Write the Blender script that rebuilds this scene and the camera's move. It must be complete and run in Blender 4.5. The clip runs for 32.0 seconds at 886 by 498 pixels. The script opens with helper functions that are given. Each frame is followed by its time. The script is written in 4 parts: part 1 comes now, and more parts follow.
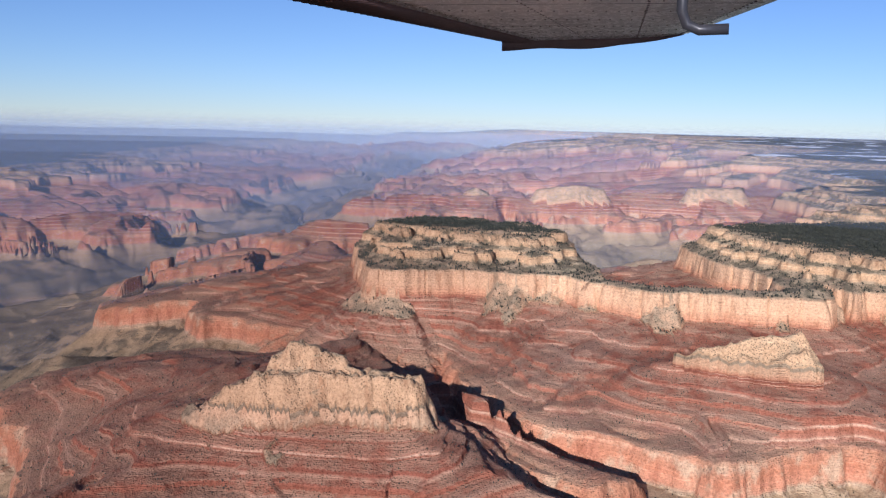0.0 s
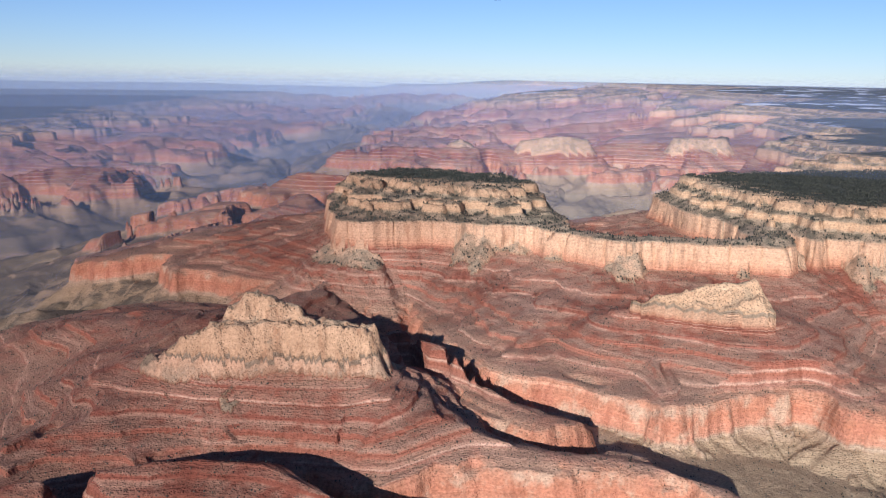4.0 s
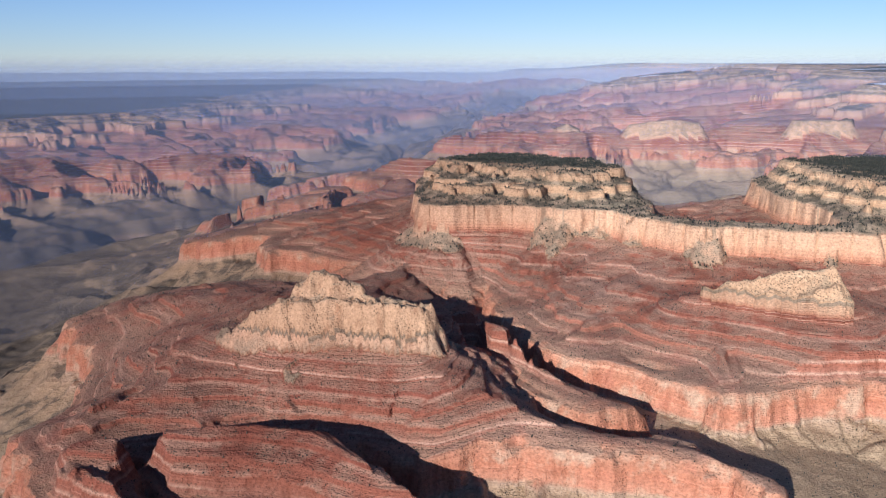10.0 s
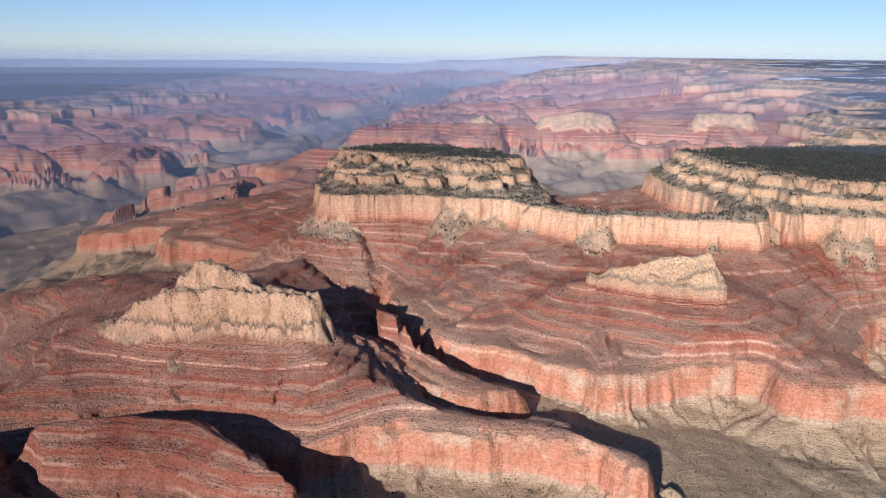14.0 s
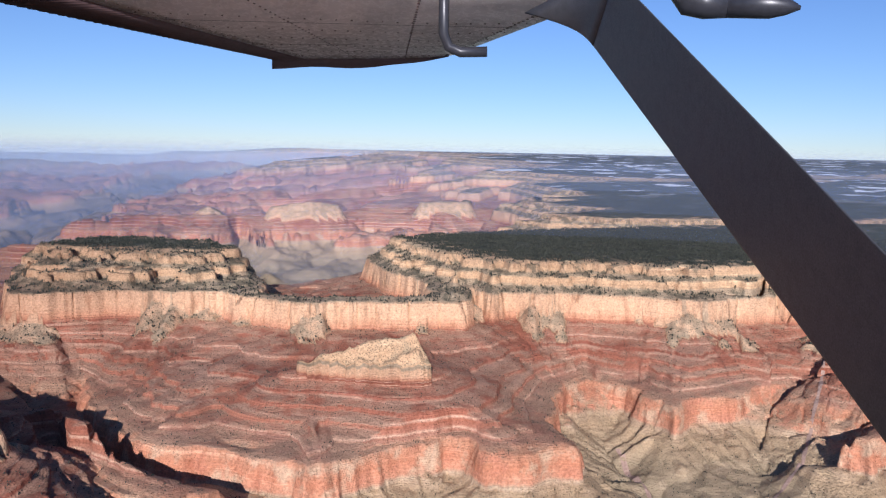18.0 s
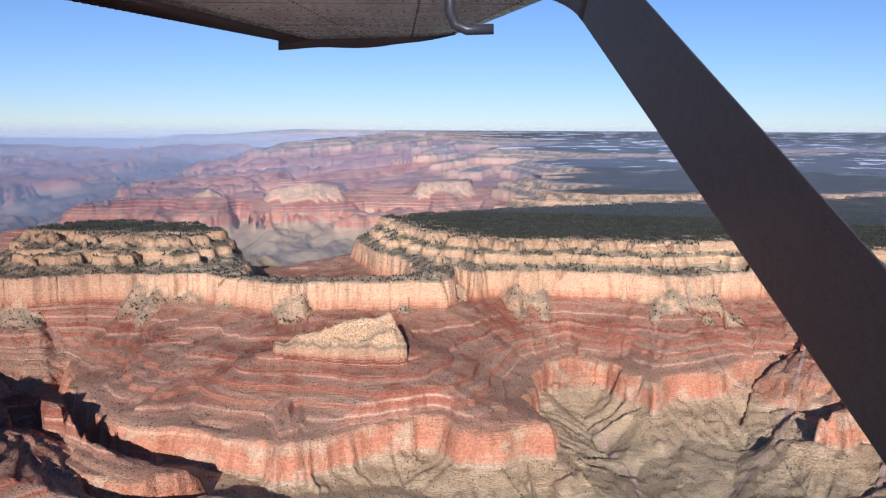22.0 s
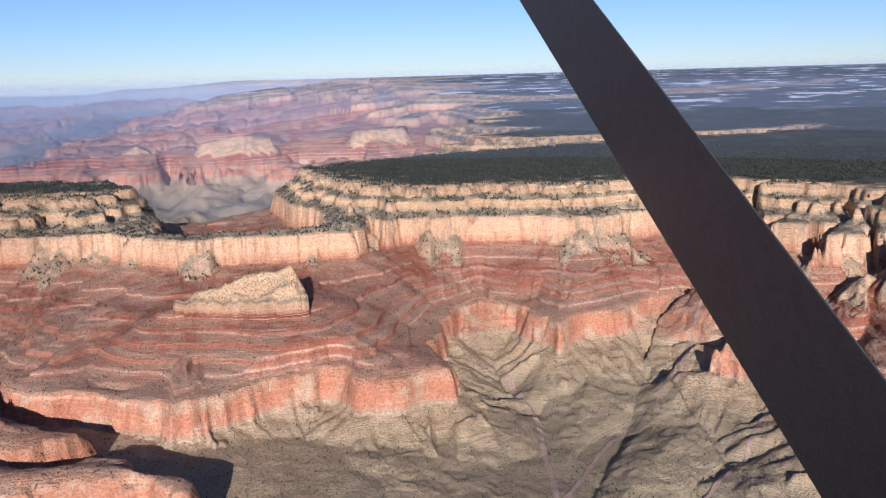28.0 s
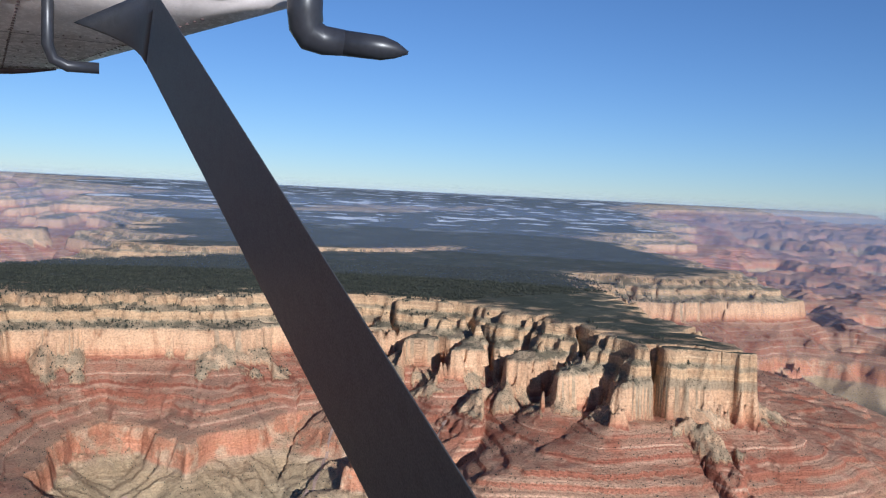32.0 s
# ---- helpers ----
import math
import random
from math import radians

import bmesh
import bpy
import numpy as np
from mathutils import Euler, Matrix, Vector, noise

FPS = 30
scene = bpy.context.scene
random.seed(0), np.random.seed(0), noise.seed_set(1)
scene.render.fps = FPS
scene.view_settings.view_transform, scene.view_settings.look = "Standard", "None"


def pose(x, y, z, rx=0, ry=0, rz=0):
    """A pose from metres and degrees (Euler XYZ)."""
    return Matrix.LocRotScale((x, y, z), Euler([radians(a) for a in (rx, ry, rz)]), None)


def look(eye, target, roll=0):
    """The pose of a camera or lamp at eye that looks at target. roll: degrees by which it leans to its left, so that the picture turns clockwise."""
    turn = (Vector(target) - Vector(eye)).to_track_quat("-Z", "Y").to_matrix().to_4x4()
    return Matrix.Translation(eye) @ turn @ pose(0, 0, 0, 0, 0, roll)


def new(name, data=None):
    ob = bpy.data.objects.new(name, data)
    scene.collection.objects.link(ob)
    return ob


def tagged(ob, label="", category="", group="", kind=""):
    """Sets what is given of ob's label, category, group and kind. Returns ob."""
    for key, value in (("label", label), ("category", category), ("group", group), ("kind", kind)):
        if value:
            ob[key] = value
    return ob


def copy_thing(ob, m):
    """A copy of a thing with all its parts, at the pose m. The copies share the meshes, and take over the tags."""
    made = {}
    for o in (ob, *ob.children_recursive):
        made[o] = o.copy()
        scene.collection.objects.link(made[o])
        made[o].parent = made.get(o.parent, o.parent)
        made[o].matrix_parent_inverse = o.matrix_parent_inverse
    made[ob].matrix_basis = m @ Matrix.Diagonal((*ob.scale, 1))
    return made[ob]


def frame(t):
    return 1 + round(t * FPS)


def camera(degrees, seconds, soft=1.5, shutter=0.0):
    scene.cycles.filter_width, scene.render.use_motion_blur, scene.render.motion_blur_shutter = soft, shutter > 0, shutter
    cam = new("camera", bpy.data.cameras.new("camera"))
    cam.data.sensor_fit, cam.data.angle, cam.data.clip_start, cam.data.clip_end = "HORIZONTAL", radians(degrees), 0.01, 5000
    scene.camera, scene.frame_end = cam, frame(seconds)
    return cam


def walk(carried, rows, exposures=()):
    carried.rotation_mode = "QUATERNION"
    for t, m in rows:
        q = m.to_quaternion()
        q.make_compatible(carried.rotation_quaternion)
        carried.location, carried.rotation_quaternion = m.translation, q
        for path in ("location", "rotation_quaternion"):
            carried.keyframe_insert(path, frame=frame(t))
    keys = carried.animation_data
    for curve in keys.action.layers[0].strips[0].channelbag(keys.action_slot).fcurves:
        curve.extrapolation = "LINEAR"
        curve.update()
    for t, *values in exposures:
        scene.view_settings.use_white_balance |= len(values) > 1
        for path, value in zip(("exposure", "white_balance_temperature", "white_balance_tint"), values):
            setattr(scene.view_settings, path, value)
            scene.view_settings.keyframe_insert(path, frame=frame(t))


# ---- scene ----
cam = camera(55.9, 32.0, soft=1.2)
METRES, EYE, TILT, LEAN, TURN = 100.0, 100.0, -8.34, -1.5, 0.0
ROWS = [
    (0.0, 0.0, 0.0, 0.0, 0.0, 0.0, -0.0),
    (0.5, 0.0144, -0.0039, -0.0009, -0.35, -0.51, -0.29),
    (1.0, 0.0282, -0.005, -0.0021, -0.64, -1.02, -0.47),
    (1.5, 0.0429, -0.0108, -0.0027, -0.81, -1.35, -0.55),
    (2.0, 0.0573, -0.0133, -0.0037, -0.91, -1.69, -0.67),
    (2.5, 0.0734, -0.0194, -0.0047, -0.88, -2.18, -0.59),
    (3.0, 0.0884, -0.0226, -0.0054, -0.78, -2.62, -0.29),
    (3.5, 0.1021, -0.0237, -0.0063, -0.47, -2.99, 0.07),
    (5.5, 0.1631, -0.0377, -0.0089, -0.7, -3.44, 1.74),
    (6.0, 0.177, -0.042, -0.01, -1.32, -3.21, 1.56),
    (6.5, 0.192, -0.0456, -0.0108, -1.89, -2.92, 1.31),
    (7.0, 0.2077, -0.0499, -0.0116, -1.98, -2.97, 1.33),
    (7.5, 0.2223, -0.0515, -0.0125, -1.86, -3.05, 1.45),
    (8.0, 0.237, -0.0531, -0.0133, -1.68, -3.25, 1.49),
    (8.5, 0.2509, -0.0576, -0.0137, -0.56, -3.61, 1.27),
    (9.0, 0.2661, -0.0664, -0.014, 3.3, -3.58, 0.75),
    (9.5, 0.2812, -0.0695, -0.0149, 7.05, -3.66, 0.42),
    (10.0, 0.2953, -0.068, -0.015, 8.02, -4.14, 0.41),
    (10.5, 0.3092, -0.0706, -0.0163, 7.47, -4.33, 0.13),
    (11.0, 0.324, -0.0724, -0.0171, 6.76, -4.2, -0.31),
    (11.5, 0.3388, -0.0755, -0.0178, 6.25, -4.02, -0.4),
    (12.0, 0.3543, -0.0782, -0.0185, 5.75, -4.07, -0.25),
    (12.5, 0.369, -0.0808, -0.0198, 5.12, -4.31, 0.06),
    (13.0, 0.3831, -0.0836, -0.0208, 4.34, -4.6, 0.35),
    (13.5, 0.3975, -0.0851, -0.0212, 3.55, -4.9, 0.51),
    (15.5, 0.4577, -0.0909, -0.0256, 0.16, -2.59, 0.07),
    (16.0, 0.4741, -0.1029, -0.0271, -3.73, -1.17, 1.75),
    (16.5, 0.4901, -0.0962, -0.0281, -9.42, 0.74, 2.99),
    (17.0, 0.5049, -0.0901, -0.0292, -12.72, 1.97, 2.18),
    (17.5, 0.5195, -0.0961, -0.0309, -14.02, 1.56, 2.44),
    (18.0, 0.5335, -0.099, -0.0315, -14.44, 0.94, 2.38),
    (18.5, 0.5492, -0.0998, -0.0325, -14.34, 0.66, 2.24),
    (19.0, 0.5648, -0.108, -0.0337, -14.03, 0.47, 2.24),
    (19.5, 0.5793, -0.1067, -0.0347, -13.86, 0.33, 2.31),
    (20.0, 0.5933, -0.1097, -0.0356, -13.78, 0.19, 2.59),
    (20.5, 0.608, -0.1119, -0.0362, -13.78, -0.03, 2.82),
    (21.0, 0.6236, -0.1146, -0.0374, -13.81, -0.17, 3.02),
    (21.5, 0.6388, -0.1198, -0.0385, -13.61, -0.29, 3.13),
    (22.0, 0.6542, -0.1221, -0.0393, -13.62, -0.43, 3.18),
    (22.5, 0.6673, -0.1246, -0.04, -14.01, -1.34, 2.87),
    (23.0, 0.6823, -0.1268, -0.0411, -14.13, -2.76, 2.81),
    (23.5, 0.6981, -0.1344, -0.0423, -13.89, -3.46, 2.6),
    (24.0, 0.7131, -0.1363, -0.0429, -13.62, -3.77, 2.79),
    (24.5, 0.7279, -0.139, -0.0436, -13.56, -4.2, 3.53),
    (25.0, 0.7421, -0.1432, -0.0445, -13.72, -4.68, 3.92),
    (25.5, 0.7575, -0.1451, -0.0453, -14.01, -5.13, 4.1),
    (27.5, 0.8186, -0.1582, -0.0499, -15.15, -4.76, 5.52),
    (28.0, 0.8341, -0.1614, -0.0503, -16.78, -4.28, 5.46),
    (28.5, 0.8517, -0.1599, -0.0513, -19.85, -3.36, 4.61),
    (29.0, 0.8667, -0.1655, -0.0504, -25.62, -1.82, 2.8),
    (29.5, 0.8871, -0.1532, -0.051, -31.34, 0.27, 2.44),
    (30.0, 0.9015, -0.1571, -0.0515, -33.09, 1.57, 2.71),
    (30.5, 0.915, -0.1597, -0.051, -34.1, 2.29, 2.84),
    (31.0, 0.9322, -0.1618, -0.0516, -35.53, 2.3, 3.15),
    (31.5, 0.9483, -0.1619, -0.0523, -36.64, 1.66, 3.49),
    (32.0, 0.9567, -0.171, -0.0526, -39.14, 1.57, 3.61),
]
walk(cam, [(t, pose(0, 0, EYE, TILT, LEAN, TURN) @ pose(METRES * x, METRES * y, METRES * z, 90 + pitch, roll, yaw)) for t, x, y, z, yaw, pitch, roll in ROWS],
     [(0.0, 0.1, 5750.0, 17.0), (25.5, 0.13, 5750.0, 17.0), (28.5, 0.09, 5700.0, 16.0), (30.0, 0.02, 5750.0, 13.0), (32.0, -0.06, 5550.0, 8.0)])


# ---- light ----
SUN_YAW, SUN_HIGH = -17.0, 19.0     # the way that shadows fall, and the sun's height, in degrees
world = bpy.data.worlds.new("sky")
scene.world = world
world.use_nodes = True
wn = world.node_tree
sky = wn.nodes.new("ShaderNodeTexSky")
sky.sky_type = "NISHITA"
sky.sun_disc = False
sky.sun_elevation = radians(SUN_HIGH)
sky.sun_rotation = radians(180.0 - SUN_YAW)
sky.altitude = 2700.0
sky.air_density, sky.dust_density, sky.ozone_density = 1.15, 0.1, 2.5
tone = wn.nodes.new("ShaderNodeMix")
tone.data_type, tone.blend_type = "RGBA", "MULTIPLY"
tone.inputs[0].default_value, tone.inputs[7].default_value = 1.0, (0.86, 0.97, 1.2, 1)
wn.links.new(sky.outputs[0], tone.inputs[6])
wn.links.new(tone.outputs[2], wn.nodes["Background"].inputs[0])
wn.nodes["Background"].inputs[1].default_value = 0.075
sun_data = bpy.data.lights.new("sun", "SUN")
sun_data.energy, sun_data.angle, sun_data.color = 5.7, radians(0.5), (1.0, 0.93, 0.85)
sun = new("sun", sun_data)
a, b = radians(SUN_YAW), radians(SUN_HIGH)
SUN_WAY = Vector((-math.sin(a) * math.cos(b), math.cos(a) * math.cos(b), -math.sin(b)))
sun.matrix_world = look((0, -300, 600), Vector((0, -300, 600)) + SUN_WAY)


# ---- materials ----
def fresh(name):
    m = bpy.data.materials.new(name)
    m.use_nodes = True
    nt = m.node_tree
    return m, nt, nt.nodes["Principled BSDF"]


def node(nt, kind, **given):
    n = nt.nodes.new(kind)
    for key, value in given.items():
        n.inputs[key.replace("_", " ")].default_value = value
    return n


def math_node(nt, op, a, b=None, c=None, clamp=False):
    n = nt.nodes.new("ShaderNodeMath")
    n.operation, n.use_clamp = op, clamp
    for i, v in enumerate((a, b, c)):
        if v is None:
            continue
        if isinstance(v, (int, float)):
            n.inputs[i].default_value = v
        else:
            nt.links.new(v, n.inputs[i])
    return n.outputs[0]


def ramp(nt, fac, stops, interp="LINEAR"):
    n = nt.nodes.new("ShaderNodeValToRGB")
    n.color_ramp.interpolation = interp
    e = n.color_ramp.elements
    while len(e) < len(stops):
        e.new(0.5)
    for el, (p, c) in zip(e, stops):
        el.position, el.color = p, (*c, 1) if len(c) == 3 else c
    nt.links.new(fac, n.inputs[0])
    return n.outputs[0]


def mix(nt, fac, a, b, mode="MIX"):
    n = nt.nodes.new("ShaderNodeMix")
    n.data_type, n.blend_type = "RGBA", mode
    for sock, v in ((n.inputs[0], fac), (n.inputs[6], a), (n.inputs[7], b)):
        if isinstance(v, (int, float)):
            sock.default_value = v
        elif isinstance(v, tuple):
            sock.default_value = (*v, 1)
        else:
            nt.links.new(v, sock)
    return n.outputs[2]


def noise_at(nt, vec, scale, detail=3.0, rough=0.55):
    n = node(nt, "ShaderNodeTexNoise", Scale=scale, Detail=detail, Roughness=rough)
    nt.links.new(vec, n.inputs["Vector"])
    return n.outputs["Fac"]


def smooth(nt, v, lo, hi):
    n = nt.nodes.new("ShaderNodeMapRange")
    n.interpolation_type = "SMOOTHSTEP"
    nt.links.new(v, n.inputs[0])
    n.inputs[1].default_value, n.inputs[2].default_value = lo, hi
    return n.outputs[0]


def rock_material(name):
    """Layered desert rock: colours by rock layer (the attribute strata), dust and scrub on the gentle slopes, snow and woods on the plateaus."""
    m, nt, bsdf = fresh(name)
    geo = nt.nodes.new("ShaderNodeNewGeometry")
    pos = geo.outputs["Position"]
    att = nt.nodes.new("ShaderNodeAttribute")
    att.attribute_name = "strata"
    lvl = att.outputs["Fac"]
    sep = nt.nodes.new("ShaderNodeSeparateXYZ")
    nt.links.new(geo.outputs["True Normal"], sep.inputs[0])
    flat = sep.outputs["Z"]
    big = noise_at(nt, pos, 0.03, 4.0)
    mid = noise_at(nt, pos, 0.16, 5.0, 0.6)
    fine = noise_at(nt, pos, 1.3, 5.0, 0.65)
    # the layer's height, made a little uneven
    s = math_node(nt, "ADD", lvl, math_node(nt, "MULTIPLY", math_node(nt, "SUBTRACT", mid, 0.5), 2.6))
    fac = math_node(nt, "DIVIDE", math_node(nt, "ADD", s, 45.0), 105.0, clamp=True)

    def p(z):
        return (z + 45.0) / 105.0
    red, deep, salmon = (0.325, 0.128, 0.078), (0.25, 0.09, 0.057), (0.47, 0.232, 0.142)
    cream, pale, tonto = (0.49, 0.325, 0.19), (0.53, 0.33, 0.2), (0.37, 0.268, 0.162)
    col = ramp(nt, fac, [(p(-45), (0.10, 0.075, 0.06)), (p(-32), (0.13, 0.10, 0.075)), (p(-26), (0.26, 0.19, 0.125)), (p(-22), (0.15, 0.13, 0.095)),
                         (p(-15), (0.24, 0.195, 0.13)), (p(-8), (0.3, 0.235, 0.155)), (p(0), tonto), (p(3.2), (0.39, 0.285, 0.19)), (p(4.2), salmon), (p(8), (0.43, 0.185, 0.105)), (p(12.3), (0.45, 0.232, 0.138)),
                         (p(13.2), (0.33, 0.17, 0.115)), (p(17), red), (p(22), deep), (p(25), red), (p(28), deep), (p(29.2), (0.33, 0.14, 0.085)),
                         (p(30.4), (0.47, 0.24, 0.14)), (p(34), pale), (p(39.3), (0.52, 0.335, 0.205)), (p(40.2), (0.31, 0.235, 0.155)), (p(42.6), (0.33, 0.25, 0.165)), (p(43.2), cream), (p(45.8), cream), (p(46.3), (0.3, 0.235, 0.155)), (p(47.4), (0.34, 0.26, 0.17)), (p(47.9), cream),
                         (p(51), (0.455, 0.3, 0.18)), (p(58), (0.45, 0.34, 0.22))])
    # thin beds: noise that is long sideways and short upwards, along the layer's height
    comb = nt.nodes.new("ShaderNodeCombineXYZ")
    sp = nt.nodes.new("ShaderNodeSeparateXYZ")
    nt.links.new(pos, sp.inputs[0])
    nt.links.new(math_node(nt, "MULTIPLY", sp.outputs["X"], 0.012), comb.inputs[0])
    nt.links.new(math_node(nt, "MULTIPLY", sp.outputs["Y"], 0.012), comb.inputs[1])
    nt.links.new(math_node(nt, "MULTIPLY", lvl, 1.15), comb.inputs[2])
    beds = noise_at(nt, comb.outputs[0], 1.0, 4.0, 0.7)
    bed_tone = ramp(nt, beds, [(0.28, (0.55, 0.5, 0.48)), (0.42, (0.92, 0.92, 0.92)), (0.58, (1.0, 1.0, 1.0)), (0.64, (1.45, 1.65, 1.75)), (0.69, (1.1, 1.12, 1.12)), (0.8, (1.3, 1.35, 1.4))])
    seen = ramp(nt, fac, [(p(-20), (0.5,) * 3), (p(2), (0.5,) * 3), (p(5), (0.7,) * 3), (p(12), (0.75,) * 3), (p(14), (1.0,) * 3), (p(28), (0.75,) * 3), (p(31), (0.3,) * 3), (p(39.5), (0.3,) * 3), (p(43), (0.8,) * 3)])
    open_rock = math_node(nt, "MULTIPLY", seen, ramp(nt, big, [(0.35, (0.35,) * 3), (0.6, (1.0,) * 3)]))
    col = mix(nt, open_rock, col, mix(nt, 1.0, col, bed_tone, "MULTIPLY"))
    thin = math_node(nt, "DIVIDE", math_node(nt, "ADD", math_node(nt, "ADD", lvl, math_node(nt, "MULTIPLY", math_node(nt, "SUBTRACT", fine, 0.5), 0.4)), 45.0), 105.0, clamp=True)
    stops = [(p(0), (0, 0, 0))]
    for at, wide in ((14.6, 0.22), (17.7, 0.3), (21.2, 0.2), (24.8, 0.24), (27.8, 0.18)):
        stops += [(p(at - wide - 0.2), (0, 0, 0)), (p(at - wide * 0.5), (1, 1, 1)), (p(at + wide * 0.5), (1, 1, 1)), (p(at + wide + 0.2), (0, 0, 0))]
    ledge = math_node(nt, "MULTIPLY", ramp(nt, thin, stops), smooth(nt, math_node(nt, "ADD", math_node(nt, "MULTIPLY", mid, 0.5), math_node(nt, "MULTIPLY", big, 0.5)), 0.38, 0.54))
    col = mix(nt, math_node(nt, "MULTIPLY", ledge, 0.85), col, (0.58, 0.39, 0.27))
    # buff and deep red blotches on the lower cliffs
    blotch = noise_at(nt, pos, 0.11, 5.0, 0.6)
    wall = ramp(nt, fac, [(p(2.5), (0,) * 3), (p(5), (1,) * 3), (p(11.5), (1,) * 3), (p(13.5), (0,) * 3)])
    col = mix(nt, math_node(nt, "MULTIPLY", wall, smooth(nt, blotch, 0.5, 0.66)), col, (0.47, 0.32, 0.21))
    col = mix(nt, math_node(nt, "MULTIPLY", math_node(nt, "MULTIPLY", wall, smooth(nt, math_node(nt, "SUBTRACT", 1.0, blotch), 0.52, 0.66)), 0.8), col, (0.42, 0.18, 0.11))
    # streaks down the cliffs
    cs = nt.nodes.new("ShaderNodeCombineXYZ")
    nt.links.new(math_node(nt, "MULTIPLY", sp.outputs["X"], 0.9), cs.inputs[0])
    nt.links.new(math_node(nt, "MULTIPLY", sp.outputs["Y"], 0.9), cs.inputs[1])
    nt.links.new(math_node(nt, "MULTIPLY", sp.outputs["Z"], 0.12), cs.inputs[2])
    streak = noise_at(nt, cs.outputs[0], 0.32, 5.0, 0.62)
    streak_tone = ramp(nt, streak, [(0.3, (0.74, 0.66, 0.63)), (0.47, (1, 1, 1)), (0.7, (1.07, 1.08, 1.09))])
    steep = math_node(nt, "SUBTRACT", 1.0, smooth(nt, flat, 0.35, 0.7))
    col = mix(nt, steep, col, mix(nt, 1.0, col, streak_tone, "MULTIPLY"))
    # rubble and dust on slopes that are not too steep
    dust = math_node(nt, "MULTIPLY", smooth(nt, flat, 0.55, 0.88), smooth(nt, math_node(nt, "ADD", math_node(nt, "MULTIPLY", mid, 0.6), math_node(nt, "MULTIPLY", big, 0.4)), 0.38, 0.56))
    dust_col = ramp(nt, fac, [(p(-30), (0.13, 0.115, 0.085)), (p(-14), (0.27, 0.215, 0.14)), (p(2), (0.34, 0.25, 0.148)), (p(10), (0.33, 0.21, 0.135)), (p(25), (0.34, 0.195, 0.13)), (p(36), (0.40, 0.27, 0.165)), (p(41), (0.33, 0.26, 0.17)), (p(46), (0.38, 0.29, 0.18))])
    col = mix(nt, math_node(nt, "MULTIPLY", dust, 0.85), col, dust_col)
    # dark low brush on level benches under the red cliffs, plus painted western shade
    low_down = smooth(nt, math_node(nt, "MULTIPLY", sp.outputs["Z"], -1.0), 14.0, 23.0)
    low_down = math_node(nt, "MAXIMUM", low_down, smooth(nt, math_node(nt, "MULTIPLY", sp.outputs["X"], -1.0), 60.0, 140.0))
    brush_shade = math_node(nt, "MULTIPLY", math_node(nt, "MULTIPLY", smooth(nt, flat, 0.8, 0.95), low_down), math_node(nt, "SUBTRACT", 1.0, smooth(nt, s, 1.0, 4.0)))
    col = mix(nt, math_node(nt, "MULTIPLY", brush_shade, 0.8), col, mix(nt, big, (0.085, 0.08, 0.062), (0.16, 0.14, 0.105)))
    # olive sage in patches on the lowest slopes
    sage = math_node(nt, "MULTIPLY", smooth(nt, math_node(nt, "MULTIPLY", lvl, -1.0), 0.5, 6.0), smooth(nt, math_node(nt, "ADD", math_node(nt, "MULTIPLY", mid, 0.55), math_node(nt, "MULTIPLY", fine, 0.45)), 0.42, 0.58))
    col = mix(nt, math_node(nt, "MULTIPLY", sage, 0.42), col, (0.17, 0.145, 0.09))
    # scrub: small dark tufts, thick on the upper benches and thin below
    vor = node(nt, "ShaderNodeTexVoronoi", Scale=1.5, Randomness=1.0)
    nt.links.new(pos, vor.inputs["Vector"])
    tuft = math_node(nt, "SUBTRACT", 1.0, smooth(nt, vor.outputs["Distance"], 0.22, 0.42))
    cover = ramp(nt, fac, [(p(-40), (0.3,) * 3), (p(0), (0.48,) * 3), (p(6), (0.52,) * 3), (p(20), (0.54,) * 3), (p(30), (0.6,) * 3), (p(38), (0.6,) * 3), (p(40.2), (1.0,) * 3), (p(43), (0.8,) * 3), (p(46.5), (1.0,) * 3), (p(48), (0.75,) * 3)])
    there = math_node(nt, "MULTIPLY", tuft, smooth(nt, math_node(nt, "ADD", cover, math_node(nt, "SUBTRACT", mid, 0.5)), 0.35, 0.75))
    there = math_node(nt, "MULTIPLY", there, smooth(nt, flat, 0.3, 0.55))
    col = mix(nt, math_node(nt, "MULTIPLY", there, 0.68), col, (0.085, 0.076, 0.05))
    # thickets on the ledges below the rim
    band = ramp(nt, thin, [(p(39.6), (0,) * 3), (p(40.2), (1,) * 3), (p(43.6), (1,) * 3), (p(44.2), (0,) * 3), (p(45.7), (0,) * 3), (p(46.1), (1,) * 3), (p(50.5), (1,) * 3), (p(51.5), (0,) * 3)])
    thick = math_node(nt, "MULTIPLY", math_node(nt, "MULTIPLY", band, smooth(nt, math_node(nt, "ADD", math_node(nt, "MULTIPLY", mid, 0.7), math_node(nt, "MULTIPLY", fine, 0.3)), 0.46, 0.54)), smooth(nt, flat, 0.35, 0.6))
    col = mix(nt, math_node(nt, "MULTIPLY", thick, 0.75), col, (0.085, 0.078, 0.055))
    # the woods on the plateau, with bare spots and, high up, snow
    top = math_node(nt, "MULTIPLY", smooth(nt, math_node(nt, "ADD", lvl, math_node(nt, "MULTIPLY", math_node(nt, "SUBTRACT", mid, 0.5), 1.2)), 51.4, 52.0), smooth(nt, flat, 0.8, 0.93))
    bare = smooth(nt, math_node(nt, "ADD", math_node(nt, "MULTIPLY", big, 0.35), math_node(nt, "MULTIPLY", mid, 0.65)), 0.60, 0.70)
